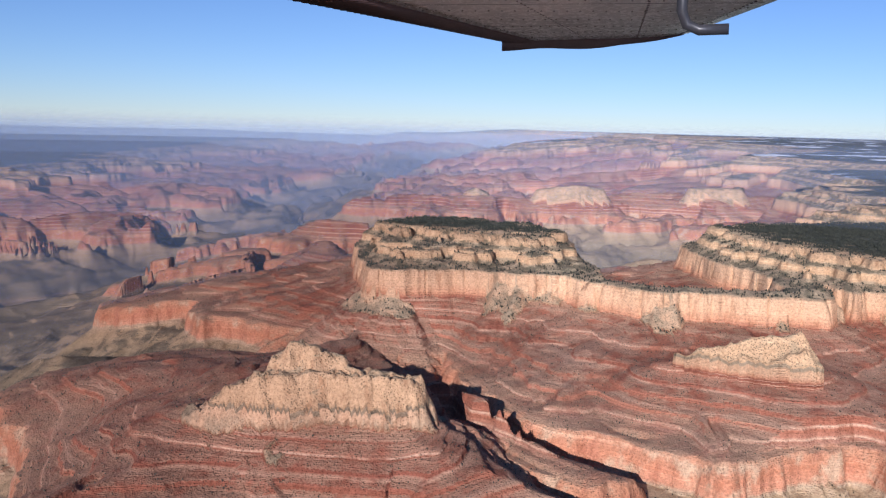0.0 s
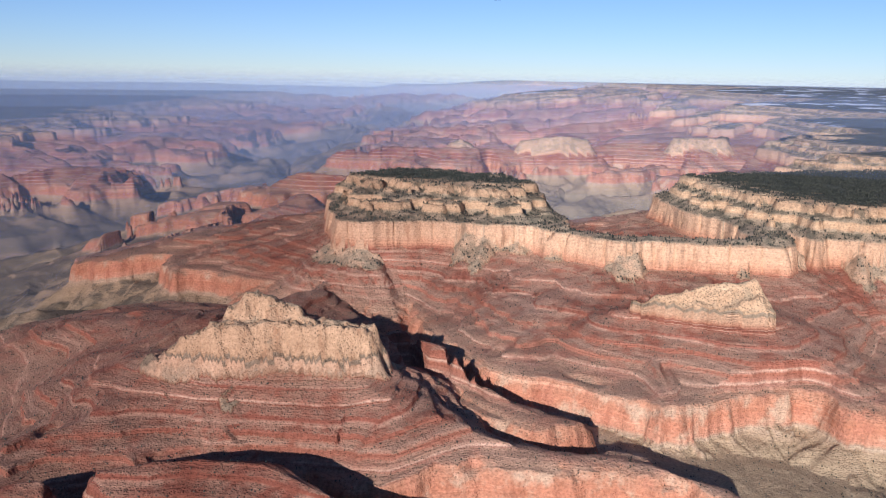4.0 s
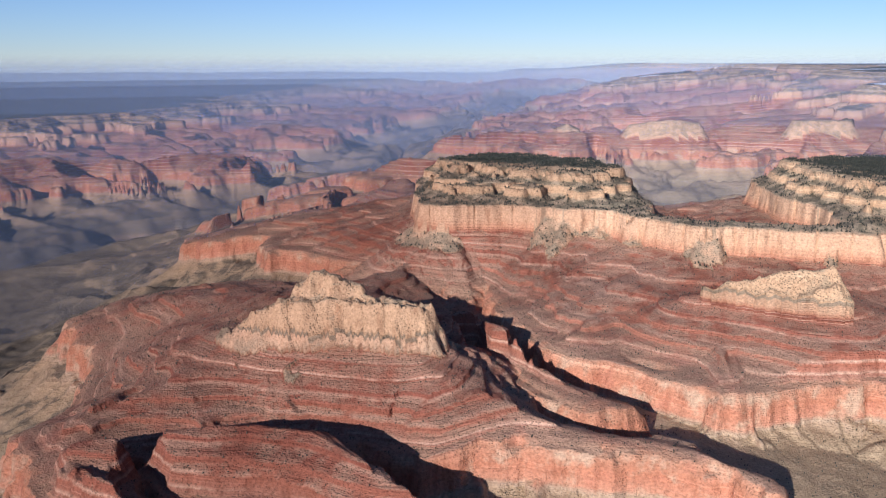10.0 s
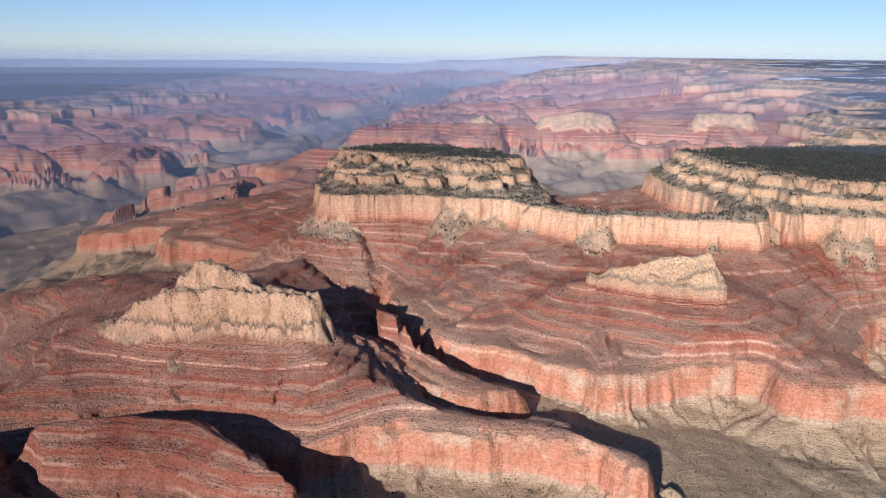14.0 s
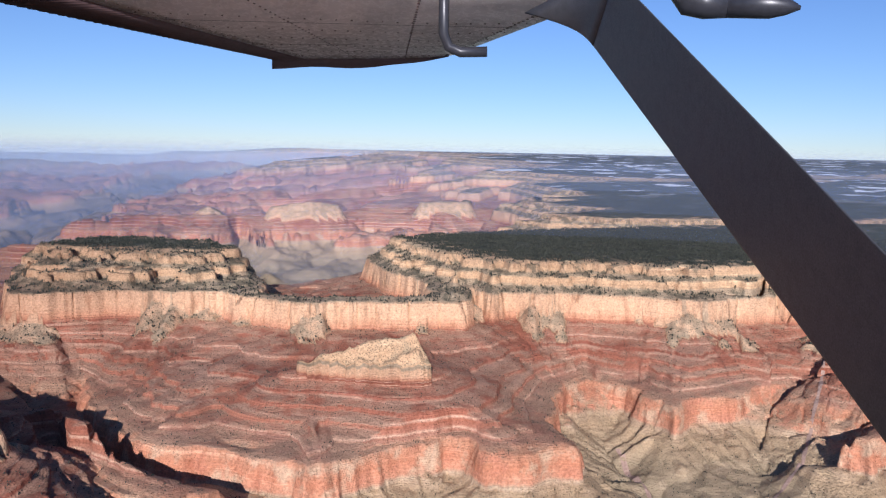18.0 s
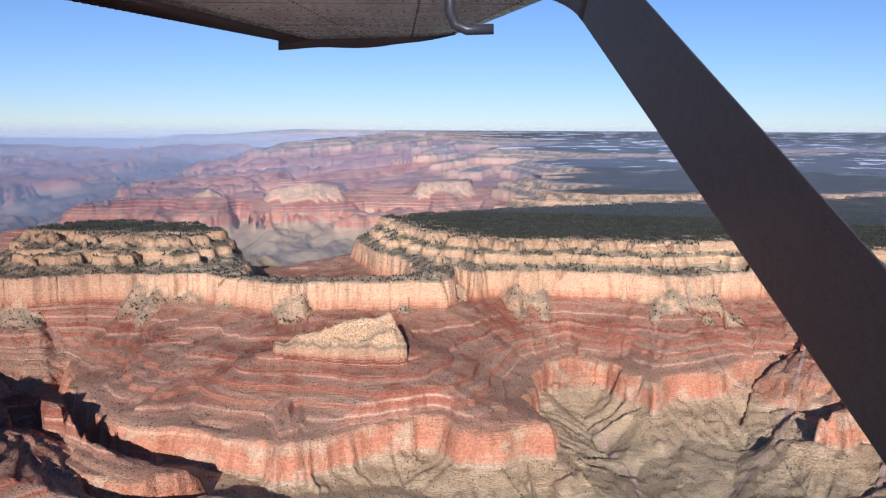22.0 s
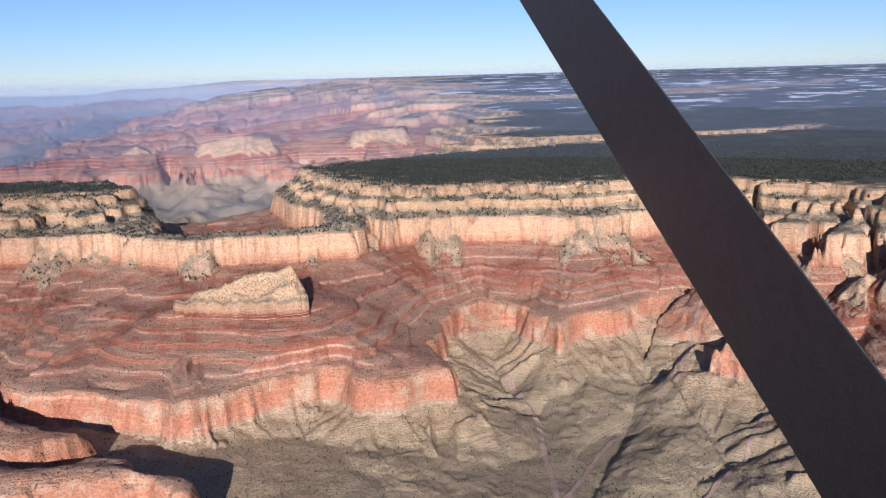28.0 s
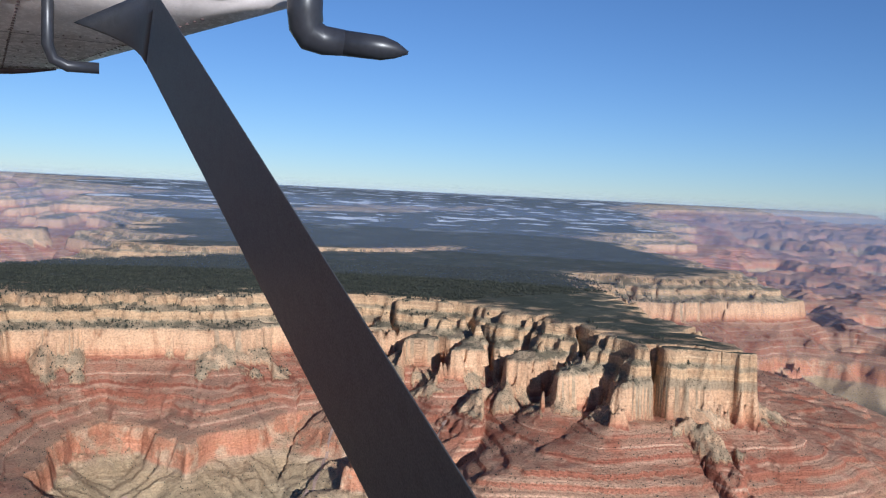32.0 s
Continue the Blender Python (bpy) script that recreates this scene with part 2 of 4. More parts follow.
    wood = mix(nt, noise_at(nt, pos, 0.9, 4.0, 0.7), (0.032, 0.038, 0.028), (0.07, 0.074, 0.052))
    wood = mix(nt, smooth(nt, noise_at(nt, pos, 0.05, 6.0, 0.7), 0.42, 0.68), wood, (0.085, 0.085, 0.065))
    wood = mix(nt, math_node(nt, "MULTIPLY", bare, 0.55), wood, (0.2, 0.16, 0.105))
    high = smooth(nt, sp.outputs["Z"], 54.0, 60.0)
    patch = smooth(nt, noise_at(nt, pos, 0.015, 7.0, 0.66), 0.55, 0.59)
    wood = mix(nt, math_node(nt, "MULTIPLY", math_node(nt, "MULTIPLY", high, patch), 0.8), wood, (0.75, 0.77, 0.8))
    col = mix(nt, top, col, wood)
    # grain
    col = mix(nt, 1.0, col, ramp(nt, fine, [(0.27, (0.66, 0.65, 0.64)), (0.5, (1, 1, 1)), (0.73, (1.28, 1.28, 1.28))]), "MULTIPLY")
    col = mix(nt, 1.0, col, ramp(nt, big, [(0.3, (0.86, 0.84, 0.83)), (0.7, (1.12, 1.13, 1.14))]), "MULTIPLY")
    # uneven sunlight put into the colour: west darker and redder, east lighter
    west_shade = smooth(nt, math_node(nt, "ADD", sp.outputs["X"], math_node(nt, "MULTIPLY", math_node(nt, "SUBTRACT", big, 0.5), 60.0)), -70.0, 70.0)
    col = mix(nt, 1.0, col, mix(nt, west_shade, (0.72, 0.63, 0.6), (1.22, 1.19, 1.15)), "MULTIPLY")
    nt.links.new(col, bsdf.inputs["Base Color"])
    bsdf.inputs["Roughness"].default_value = 0.95
    bsdf.inputs["Specular IOR Level"].default_value = 0.15
    bump = node(nt, "ShaderNodeBump", Strength=0.9, Distance=0.6)
    hgt = math_node(nt, "ADD", math_node(nt, "MULTIPLY", fine, 0.7), math_node(nt, "ADD", math_node(nt, "MULTIPLY", beds, 1.6), math_node(nt, "ADD", math_node(nt, "MULTIPLY", streak, 0.5), math_node(nt, "MULTIPLY", tuft, 0.3))))
    nt.links.new(hgt, bump.inputs["Height"])
    nt.links.new(bump.outputs[0], bsdf.inputs["Normal"])
    return m


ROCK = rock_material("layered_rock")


# ---- the land: a height field by rules ----
def hash2(ix, iy, seed):
    h = (ix.astype(np.uint32) * np.uint32(374761393) + iy.astype(np.uint32) * np.uint32(668265263) + np.uint32(seed * 97 + 13) * np.uint32(2246822519))
    h = (h ^ (h >> np.uint32(13))) * np.uint32(1274126177)
    return (h ^ (h >> np.uint32(16)))


def grad_noise(x, y, seed):
    """Smooth noise from -1 to 1 over the plane."""
    xi, yi = np.floor(x), np.floor(y)
    fx, fy = x - xi, y - yi
    xi, yi = xi.astype(np.int64), yi.astype(np.int64)
    u, v = fx * fx * fx * (fx * (fx * 6 - 15) + 10), fy * fy * fy * (fy * (fy * 6 - 15) + 10)

    def corner(dx, dy):
        ang = hash2(xi + dx, yi + dy, seed).astype(np.float64) * (2 * math.pi / 4294967296.0)
        return np.cos(ang) * (fx - dx) + np.sin(ang) * (fy - dy)
    lo = corner(0, 0) * (1 - u) + corner(1, 0) * u
    hi = corner(0, 1) * (1 - u) + corner(1, 1) * u
    return (lo * (1 - v) + hi * v) * 1.5


def fbm(x, y, size, seed, octaves=4, gain=0.5, cell=None):
    """Noise of several sizes; sizes that the mesh's cells cannot carry fade out."""
    total, amp = np.zeros_like(x), 1.0
    for k in range(octaves):
        n = grad_noise(x / size + 17.3 * k, y / size - 9.1 * k, seed + k)
        if cell is not None:
            n = n * np.clip(size / (cell * 2.2) - 1.0, 0, 1)
        total += amp * n
        amp, size = amp * gain, size * 0.5
    return total


def sstep(v, lo, hi):
    t = np.clip((v - lo) / (hi - lo), 0, 1)
    return t * t * (3 - 2 * t)


def outline_distance(x, y, pts, closed=True, foot=False):
    """Distance to an outline; inside it the distance is positive, outside negative. foot: also the nearest place on the outline."""
    best = np.full(x.shape, 1e12)
    inside = np.zeros(x.shape, bool)
    fx, fy = np.zeros_like(x), np.zeros_like(x)
    n = len(pts)
    for i in range(n if closed else n - 1):
        (ax, ay), (bx, by) = pts[i], pts[(i + 1) % n]
        dx, dy = bx - ax, by - ay
        t = np.clip(((x - ax) * dx + (y - ay) * dy) / (dx * dx + dy * dy), 0, 1)
        ex, ey = ax + t * dx, ay + t * dy
        d2 = (x - ex) ** 2 + (y - ey) ** 2
        if foot:
            closer = d2 < best
            fx, fy = np.where(closer, ex, fx), np.where(closer, ey, fy)
        best = np.minimum(best, d2)
        if closed and ay != by:
            inside ^= ((ay > y) != (by > y)) & (x < dx * (y - ay) / dy + ax)
    d = np.sqrt(best)
    d = np.where(inside, d, -d) if closed else d
    return (d, fx, fy) if foot else d


def nearest_outline(x, y, outlines):
    """Of several outlines, the greatest signed distance and the nearest place on that outline."""
    d, fx, fy = outline_distance(x, y, outlines[0], True, True)
    for o in outlines[1:]:
        d2, gx, gy = outline_distance(x, y, o, True, True)
        more = d2 > d
        d, fx, fy = np.where(more, d2, d), np.where(more, gx, fx), np.where(more, gy, fy)
    return d, fx, fy


def crest(x, y, pts, slope, flat=0.0):
    """The height of a ridge whose crest runs through pts (x, y, height) and whose sides fall by slope, past a level strip."""
    best = np.full(x.shape, -1e6)
    for (ax, ay, az), (bx, by, bz) in zip(pts, pts[1:]):
        dx, dy = bx - ax, by - ay
        t = np.clip(((x - ax) * dx + (y - ay) * dy) / (dx * dx + dy * dy), 0, 1)
        best = np.maximum(best, az + t * (bz - az) - slope * np.maximum(np.hypot(x - ax - t * dx, y - ay - t * dy) - flat, 0))
    return best


# outlines in plan: the topmost rims, the pale cliffs' upper edge, the red cliffs' upper edge
RIM_MAIN_A = [
    (147, 436), (152, 405), (160, 372), (180, 336), (196, 331), (213, 333), (239, 319), (262, 314), (292, 309), (318, 282), (336, 255), (338, 215), (333, 190), (330, 168),
    (322, 152), (346, 124), (362, 150), (398, 205), (440, 272), (478, 330), (520, 345), (545, 320), (600, 318), (650, 330), (720, 440), (820, 580), (1050, 720), (1350, 900),
    (1700, 1300), (2600, 1700),
]
RIM_MAIN_B = [
    (5200, 2100), (5200, 5200), (300, 5200), (620, 3700), (900, 3300), (760, 2900), (700, 2500), (780, 2000), (560, 1750), (640, 1450), (470, 1300), (560, 1150), (720, 1100), (1000, 1165),
    (1280, 1190), (1000, 1095), (700, 1025), (420, 1000), (470, 860), (330, 735), (380, 660), (310, 600), (335, 562), (440, 542), (575, 532), (560, 512), (400, 494), (270, 478),
    (190, 462),
]
RIM_SECOND = [
    (-28, 416), (0, 402), (25, 394), (48, 387), (57, 396), (45, 425), (10, 450), (-15, 450),
]
RIM_THIRD = [
    (185, 1880), (320, 1900), (330, 2000), (190, 1990),
]
RIM_FOURTH = [
    (-1500, -600), (-900, 300), (-760, 700), (-680, 1050), (-660, 1250), (-610, 1390), (-700, 1700), (-749, 2093), (-715, 2457), (-790, 2900), (-640, 3500), (-300, 3900), (100, 4000), (500, 4300),
    (900, 5200), (-5200, 5200), (-5200, -600),
]
RIMS = [RIM_MAIN_A + RIM_MAIN_B, RIM_SECOND, RIM_THIRD, RIM_FOURTH]
PALE_MAIN_A = [
    (-38, 372), (-30, 350), (-14, 343), (6, 349), (28, 343), (52, 338), (66, 322), (80, 313), (108, 311), (128, 304), (143, 303), (151, 309), (157, 331), (161, 317),
    (168, 322), (190, 316), (222, 304), (246, 290), (266, 291), (284, 295), (304, 283), (285, 270), (309, 259), (290, 243), (319, 237), (294, 220), (325, 211), (297, 196),
    (325, 187), (300, 171), (323, 163), (302, 145), (325, 137), (346, 122), (372, 150), (408, 195), (452, 262), (490, 300), (510, 280), (560, 276), (590, 258), (625, 262),
]
PALE_MAIN_B = [
    (680, 330), (760, 420), (850, 545), (1080, 680), (1380, 860), (1750, 1250), (2650, 1650), (5300, 2000), (5300, 5300), (250, 5300), (560, 3650), (860, 3250), (650, 2500), (730, 2000),
    (500, 1780), (590, 1450), (420, 1300), (510, 1150), (370, 1010), (425, 860), (285, 745), (330, 660), (262, 612), (290, 560), (430, 530), (530, 524), (400, 506), (270, 492),
    (165, 474), (128, 450), (128, 400), (140, 352), (135, 320), (110, 321), (87, 324), (70, 338), (67, 400), (52, 436), (12, 466), (-25, 462), (-42, 420),
]
PALE_SECOND = [
    (160, 1860), (345, 1880), (350, 2020), (170, 2010),
]
PALE_THIRD = [
    (-1400, -600), (-850, 300), (-710, 700), (-635, 1050), (-615, 1250), (-570, 1400), (-650, 1700), (-700, 2093), (-670, 2457), (-740, 2900), (-600, 3450), (-290, 3840), (110, 3940), (540, 4240),
    (950, 5300), (-5300, 5300), (-5300, -600),
]
PALE = [PALE_MAIN_A + PALE_MAIN_B, PALE_SECOND, PALE_THIRD]
BUTTE_FOOT = [(-66, 220), (-46, 207), (-28, 204), (-8, 206), (-2, 213), (-6, 222), (-25, 226), (-52, 227)]
RED_MAIN_A = [
    (10, 286), (17, 267), (27, 245), (38, 234), (58, 226), (74, 209), (85, 212), (97, 222), (108, 224), (118, 225), (126, 211), (145, 213), (155, 211), (157, 235),
    (165, 259), (178, 276), (190, 286), (200, 271), (205, 243), (215, 247), (230, 250), (250, 256), (275, 259), (294, 268), (290, 250), (280, 232), (268, 214), (256, 209),
    (241, 203), (246, 197), (264, 197), (288, 199), (275, 182), (252, 168), (240, 148), (262, 136), (300, 112), (345, 88), (400, 78),
]
RED_MAIN_B = [
    (455, 100), (485, 160), (520, 215), (575, 222), (640, 220), (720, 300), (820, 400), (950, 540), (1200, 640), (1500, 800), (1850, 1150), (2700, 1550), (5400, 1900), (5400, 5400),
    (950, 5400), (780, 3300), (560, 2500), (620, 2050), (380, 2080), (130, 2060), (120, 1830), (380, 1800), (480, 1450), (330, 1320), (400, 1150), (290, 1030), (150, 985), (20, 960),
    (-60, 940), (-100, 900), (-30, 872), (20, 838), (55, 866), (100, 828), (150, 868), (195, 832), (250, 850), (300, 800), (250, 740),
]
RED_MAIN_C = [
    (225, 640), (180, 560), (130, 520), (90, 500), (40, 490), (0, 530), (-50, 600), (-60, 690), (-125, 685), (-150, 610), (-128, 545), (-112, 500), (-138, 470), (-160, 448),
    (-178, 430), (-168, 412), (-140, 404), (-122, 402), (-116, 384), (-107, 366), (-91, 364), (-64, 349), (-42, 338), (-44, 322), (-62, 312), (-85, 314), (-104, 312), (-126, 300),
    (-146, 284), (-150, 266), (-134, 246), (-117, 228), (-103, 196), (-110, 176), (-85, 150), (-60, 132), (-36, 122), (-44, 140), (-70, 165),
]
RED_MAIN_D = [
    (-56, 150), (-20, 142), (16, 128), (10, 148), (-16, 166), (-40, 184), (-16, 180), (2, 171), (24, 177), (55, 174), (72, 166), (79, 152), (80, 164), (68, 177),
    (55, 184), (42, 186), (33, 189), (25, 198), (15, 214), (5, 231), (-3, 247), (3, 246), (12, 232), (22, 216), (31, 203), (41, 196), (50, 197), (54, 204),
    (46, 207), (36, 214), (25, 229), (14, 246), (3, 264), (-8, 284), (-18, 304), (-24, 322), (-16, 336), (-4, 326), (4, 306),
]
RED_SECOND = [
    (-1300, -600), (-760, 300), (-520, 430), (-600, 530), (-430, 600), (-560, 690), (-400, 740), (-328, 788), (-480, 836), (-360, 850), (-279, 866), (-470, 960), (-330, 1050), (-500, 1150),
    (-300, 1260), (-450, 1440), (-300, 1640), (-480, 1900), (-280, 2250), (-500, 2600), (-370, 3000), (-430, 3350), (-230, 3700), (140, 3800), (600, 4100), (1000, 5400), (-5400, 5400), (-5400, -600),
]
RED = [RED_MAIN_A + RED_MAIN_B + RED_MAIN_C + RED_MAIN_D, RED_SECOND]
DRAINS = [
    [(150, 60), (140, 110), (166, 160), (176, 190), (183, 215), (187, 250), (189, 282)],
    [(166, 160), (200, 194), (232, 212), (262, 240), (282, 262)],
    [(140, 110), (190, 146), (225, 165), (256, 190), (282, 203)],
    [(140, 110), (105, 135), (88, 172), (70, 200), (56, 212), (40, 224), (26, 236), (12, 262), (-4, 300), (-16, 328)],
    [(62, 198), (38, 191), (24, 207), (10, 228), (0, 243)],
    [(105, 135), (40, 150), (14, 163), (-10, 174), (-36, 188)],
    [(40, 110), (-20, 115), (-52, 142), (-72, 160), (-95, 172)],
    [(-190, 345), (-140, 336), (-100, 336), (-62, 329), (-48, 329)],
    [(-150, 120), (-140, 180), (-165, 240), (-190, 330), (-180, 420), (-175, 520)],
]
RIVER = [(-900, -600), (-480, 300), (-340, 620), (-215, 800), (-185, 1000), (-210, 1400), (-80, 2000), (-60, 2800), (300, 3500), (650, 3900), (800, 5400)]


def rock_steps(u):
    """From the even fall u to the stepped fall of hard and soft layers."""
    return np.interp(u, (-60, -44, -37, -31, -29, -10, 2, 5, 5.7, 6.4, 7.4, 9.6, 9.8, 12, 12.25, 14.9, 15.15, 18.4, 18.65, 22, 22.2, 25.6, 25.75, 30, 31.4, 33.6, 34.0, 36.0, 36.5, 38, 40, 42, 60),
                     (-52, -48, -36, -29, -25, -13, 0, 3.6, 9.6, 12, 12.9, 13.8, 14.7, 15.9, 17.1, 18.6, 19.8, 21.4, 22.6, 24.3, 25.1, 26.8, 27.3, 29.6, 39.9, 42.6, 46.0, 47.6, 50.9, 51.7, 52.1, 52.3, 53.2))


def layer_lift(x, y):
    """How far the layers lie above (or below) their height by the near rim."""
    north = 40 * sstep(0.35 * x + 0.94 * y, 620, 2300) * sstep(x, -100, 500)
    south = -26 * sstep(-x - 0.02 * y, 90, 290) + 12 * sstep(y, 2000, 4500) * sstep(-x, -800, 200)
    butte = -6 * sstep(260 - y, 0, 40) * sstep(20 - x, 0, 30)
    return north + south + butte


def land(x, y, cell):
    """Height and rock layer of the land at x, y, for mesh cells of that size."""
    far = sstep(np.hypot(x, y), 380, 1000)
    mid = sstep(np.hypot(x, y), 440, 660)
    wx = fbm(x, y, 36, 3, 2, 0.5, cell) * 1.0 + far * fbm(x, y, 190, 31, 4, 0.6, cell) * 42
    wy = fbm(x, y, 36, 13, 2, 0.5, cell) * 1.0 + far * fbm(x, y, 190, 41, 4, 0.6, cell) * 42
    px, py = x + wx, y + wy
    crag_a, crag_b = fbm(x, y, 12, 81, 4, 0.5, cell), fbm(x, y, 16, 85, 4, 0.52, cell)
    blocks = np.abs(fbm(x, y, 8, 88, 2, 0.6, cell)) + 0.5 * np.abs(fbm(x, y, 3.6, 89, 2, 0.6, cell))
    rim = np.maximum.reduce([outline_distance(px, py, o) for o in RIMS])
    pale, pfx, pfy = nearest_outline(px, py, PALE)
    butte = outline_distance(px, py, BUTTE_FOOT)
    red, rfx, rfy = nearest_outline(px, py, RED)
    river = outline_distance(px, py, RIVER, False)
    rim0, red0 = rim, red
    out_pale, in_red = np.maximum(-np.maximum(pale, butte), 0), np.maximum(red, 0)
    between = 29.8 - 23.4 * out_pale / (out_pale + in_red + 1e-6)
    # chutes that run straight down from the cliffs
    chute = 1.0 - 2.0 * np.abs(fbm(pfx + 0.15 * px, pfy + 0.15 * py, 17, 101, 3, 0.55, cell))
    fan = 1.0 - 2.0 * np.abs(fbm(rfx + 0.12 * px, rfy + 0.12 * py, 12, 105, 3, 0.6, cell))
    # cliffs are ragged, the slopes between them run smoothly
    wide = far * fbm(x, y, 75, 95, 4, 0.6, cell) * 15
    rim, pale = rim + 3.2 * crag_a + wide, pale + 1.8 * crag_b - (1.3 + 3.0 * sstep(x, 255, 290)) * blocks + 2.2 * fbm(x, y, 27, 93, 2, 0.5, cell) + wide
    slot = sstep(x, 235, 265) * (1 - sstep(np.abs(fbm(x, y, 30, 165, 2, 0.4, cell)), 0.02, 0.16)) * (far < 0.3)
    rim = rim - 9.0 * slot
    pale = pale - 1.3 * (1 - sstep(np.abs(fbm(x, y, 13, 161, 3, 0.55, cell)), 0, 0.1)) - 12.0 * slot
    red = red + 1.5 * crag_a - 1.0 * blocks + 3.8 * fbm(x, y, 22, 97, 3, 0.5, cell) + wide
    gullies = 1.0 - 2.0 * np.abs(fbm(px, py, 38, 51, 2, 0.4, cell))
    rills = 1.0 - 2.0 * np.abs(fbm(x, y, 8, 57, 3, 0.5, cell))
    patchy = 0.5 + 0.5 * fbm(x, y, 17, 63, 3, 0.6, cell)
    apron = np.clip(0.66 + 0.5 * fbm(pfx + 0.25 * px, pfy + 0.25 * py, 30, 181, 3, 0.55, cell), 0, 1)
    edge = sstep(out_pale, 0, 16) * sstep(in_red, 0, 12)
    between = between + ((gullies - 0.45) * 2.0 + (chute - 0.35) * 1.5 + (rills - 0.4) * 0.2) * edge
    # farther off the land between the cliffs is cut by side canyons
    cuts = 1.0 - 2.2 * np.abs(fbm(x + 0.5 * wx, y + 0.5 * wy, 210, 91, 5, 0.46, cell))
    between = between + mid * sstep(out_pale, 4, 60) * ((cuts - 0.45) * 32)
    drain = np.minimum.reduce([outline_distance(px, py, o, False) for o in DRAINS])
    near_floor = -9 + 0.18 * np.minimum(drain, 60) + 2.0 * sstep(drain, 2, 7)
    floor = np.clip(-41 + 0.075 * np.maximum(river - 25, 0) - 9 * sstep(30 - river, 0, 25), -50, 0)
    floor = np.minimum(floor, near_floor) + fbm(x, y, 60, 61, 4, 0.5, cell) * 1.5
    talus = 5 - 0.40 * np.maximum(-red, 0) + ((gullies - 0.3) * 1.0 + (fan - 0.35) * 1.6 + (rills - 0.4) * 0.2) * sstep(-red, 1, 20)
    low = np.maximum(talus, floor + (rills - 0.4) * 0.3)
    # the floors of the two narrow canyons beside the butte climb towards their heads
    low = np.maximum(low, crest(px, py, ((-16, 328, 5.4), (0, 290, 5.2), (26, 236, 4.8), (56, 209, 4.4), (72, 198, 3.4), (90, 176, 1.5), (108, 135, -6)), 0.1, 9.0))
    low = np.maximum(low, crest(px, py, ((-2, 247, 6.4), (10, 228, 5.3), (25, 205, 5.1), (40, 191, 5.0), (58, 202, 4.4)), 0.1, 5.0))
    low = low + mid * (fbm(x, y, 45, 135, 4, 0.55, cell) * 2.5 + np.maximum(cuts - 0.3, -0.4) * 20) * sstep(river, 30, 160)
    low = low + 5.0 * (0.62 - 2.0 * np.abs(fbm(px, py, 58, 195, 4, 0.5, cell))) * sstep(-x, 80, 150) * sstep(-red, 6, 40) * (1 - mid)
    # lower spurs of the bench under the red cliffs
    low = np.maximum(low, crest(px, py, ((-150, 450, 4), (-214, 570, 1), (-262, 650, -14)), 0.35) + (gullies - 0.5) * 2.5)
    low = np.maximum(low, crest(px, py, ((-166, 360, 3), (-232, 420, -9), (-300, 470, -20)), 0.32) + (gullies - 0.5) * 2.5)
    # the cliffs lean back a little, here more, there less
    lean = 2.6 + 1.6 * fbm(x, y, 14, 231, 2, 0.5, cell)
    low = np.maximum(low, np.where(red > -lean, 5 + 1.4 * np.clip((red + lean) / lean, 0, 1), -99))
    between = np.minimum(between, 29.9)
    between = np.maximum(between, np.where(pale > -0.8 * lean, 29.9 + 1.4 * np.clip((pale + 0.8 * lean) / (0.8 * lean), 0, 1), -99))
    share = np.clip(pale / (np.maximum(pale, 0) + np.maximum(-rim, 0) + 0.3), 0, 1)
    bench = 31.4 + 6.6 * share + ((rills - 0.5) * 0.5 + 1.6 * crag_b + 1.1 * crag_a) * sstep(pale, 1, 8) * sstep(1 - share, 0, 0.15)
    bench = np.where(rim > 0, 38 + 0.1 * np.minimum(rim, 30), np.maximum(bench, 31.4))
    u = np.where(pale > 0, bench, np.where(red > 0, between, low))
    # the far side canyons: spurs that step down from the rims to the river
    if np.any(mid > 0):
        side = river
        left = sstep(-200 - px + 0.02 * py, -60, 60)
        share = side / (side + np.maximum(-rim0, 0) + 1.0)
        sa = np.where(left > 0.5, 0.42 * x + 0.1 * y, 0.5 * (0.8 * x + 0.6 * y))
        sb = np.where(left > 0.5, y - 0.1 * x, 0.8 * y - 0.6 * x)
        spur = np.abs(fbm(sa + 0.35 * wx, sb + 0.35 * wy, 150, 141, 5, 0.43, cell))
        nick = np.abs(fbm(x + 0.3 * wx, y + 0.3 * wy, 46, 221, 4, 0.5, cell))
        tip = fbm(sa + 0.35 * wx, sb + 0.35 * wy, 330, 151, 3, 0.5, cell)
        fall = np.interp(share, (0, 0.05, 0.08, 0.3, 0.46, 0.6, 0.84, 0.95, 1.0), (-48, -31, -12, -2, 6, 11, 26, 30.5, 36))
        fall = fall + ((0.27 - spur) * 78 + (0.24 - nick) * 9 + tip * 8 + fbm(x, y, 30, 191, 3, 0.6, cell) * 4.0) * np.interp(share, (0, 0.06, 0.3, 0.75, 0.97), (0.1, 0.25, 0.9, 1.0, 0.0)) * (0.22 + 0.78 * sstep(np.hypot(x, y), 540, 950))
        fall = fall - 13 * sstep(-red0, 0, 60) * (py < 800) * (px > -100)
        fall = np.where(rim > 0, 38 + 0.1 * np.minimum(rim, 30), np.minimum(fall, 37.9))
        cap = np.interp(share, (0, 0.6, 0.8, 0.93, 1.0), (22, 27, 30, 35, 60)) - 4 * sstep(x, -80, 0) * sstep(1350 - y, 0, 250) * sstep(0.95 - share, 0, 0.1)
        fall = np.where(fall > cap, cap + 0.35 * (fall - cap), fall)
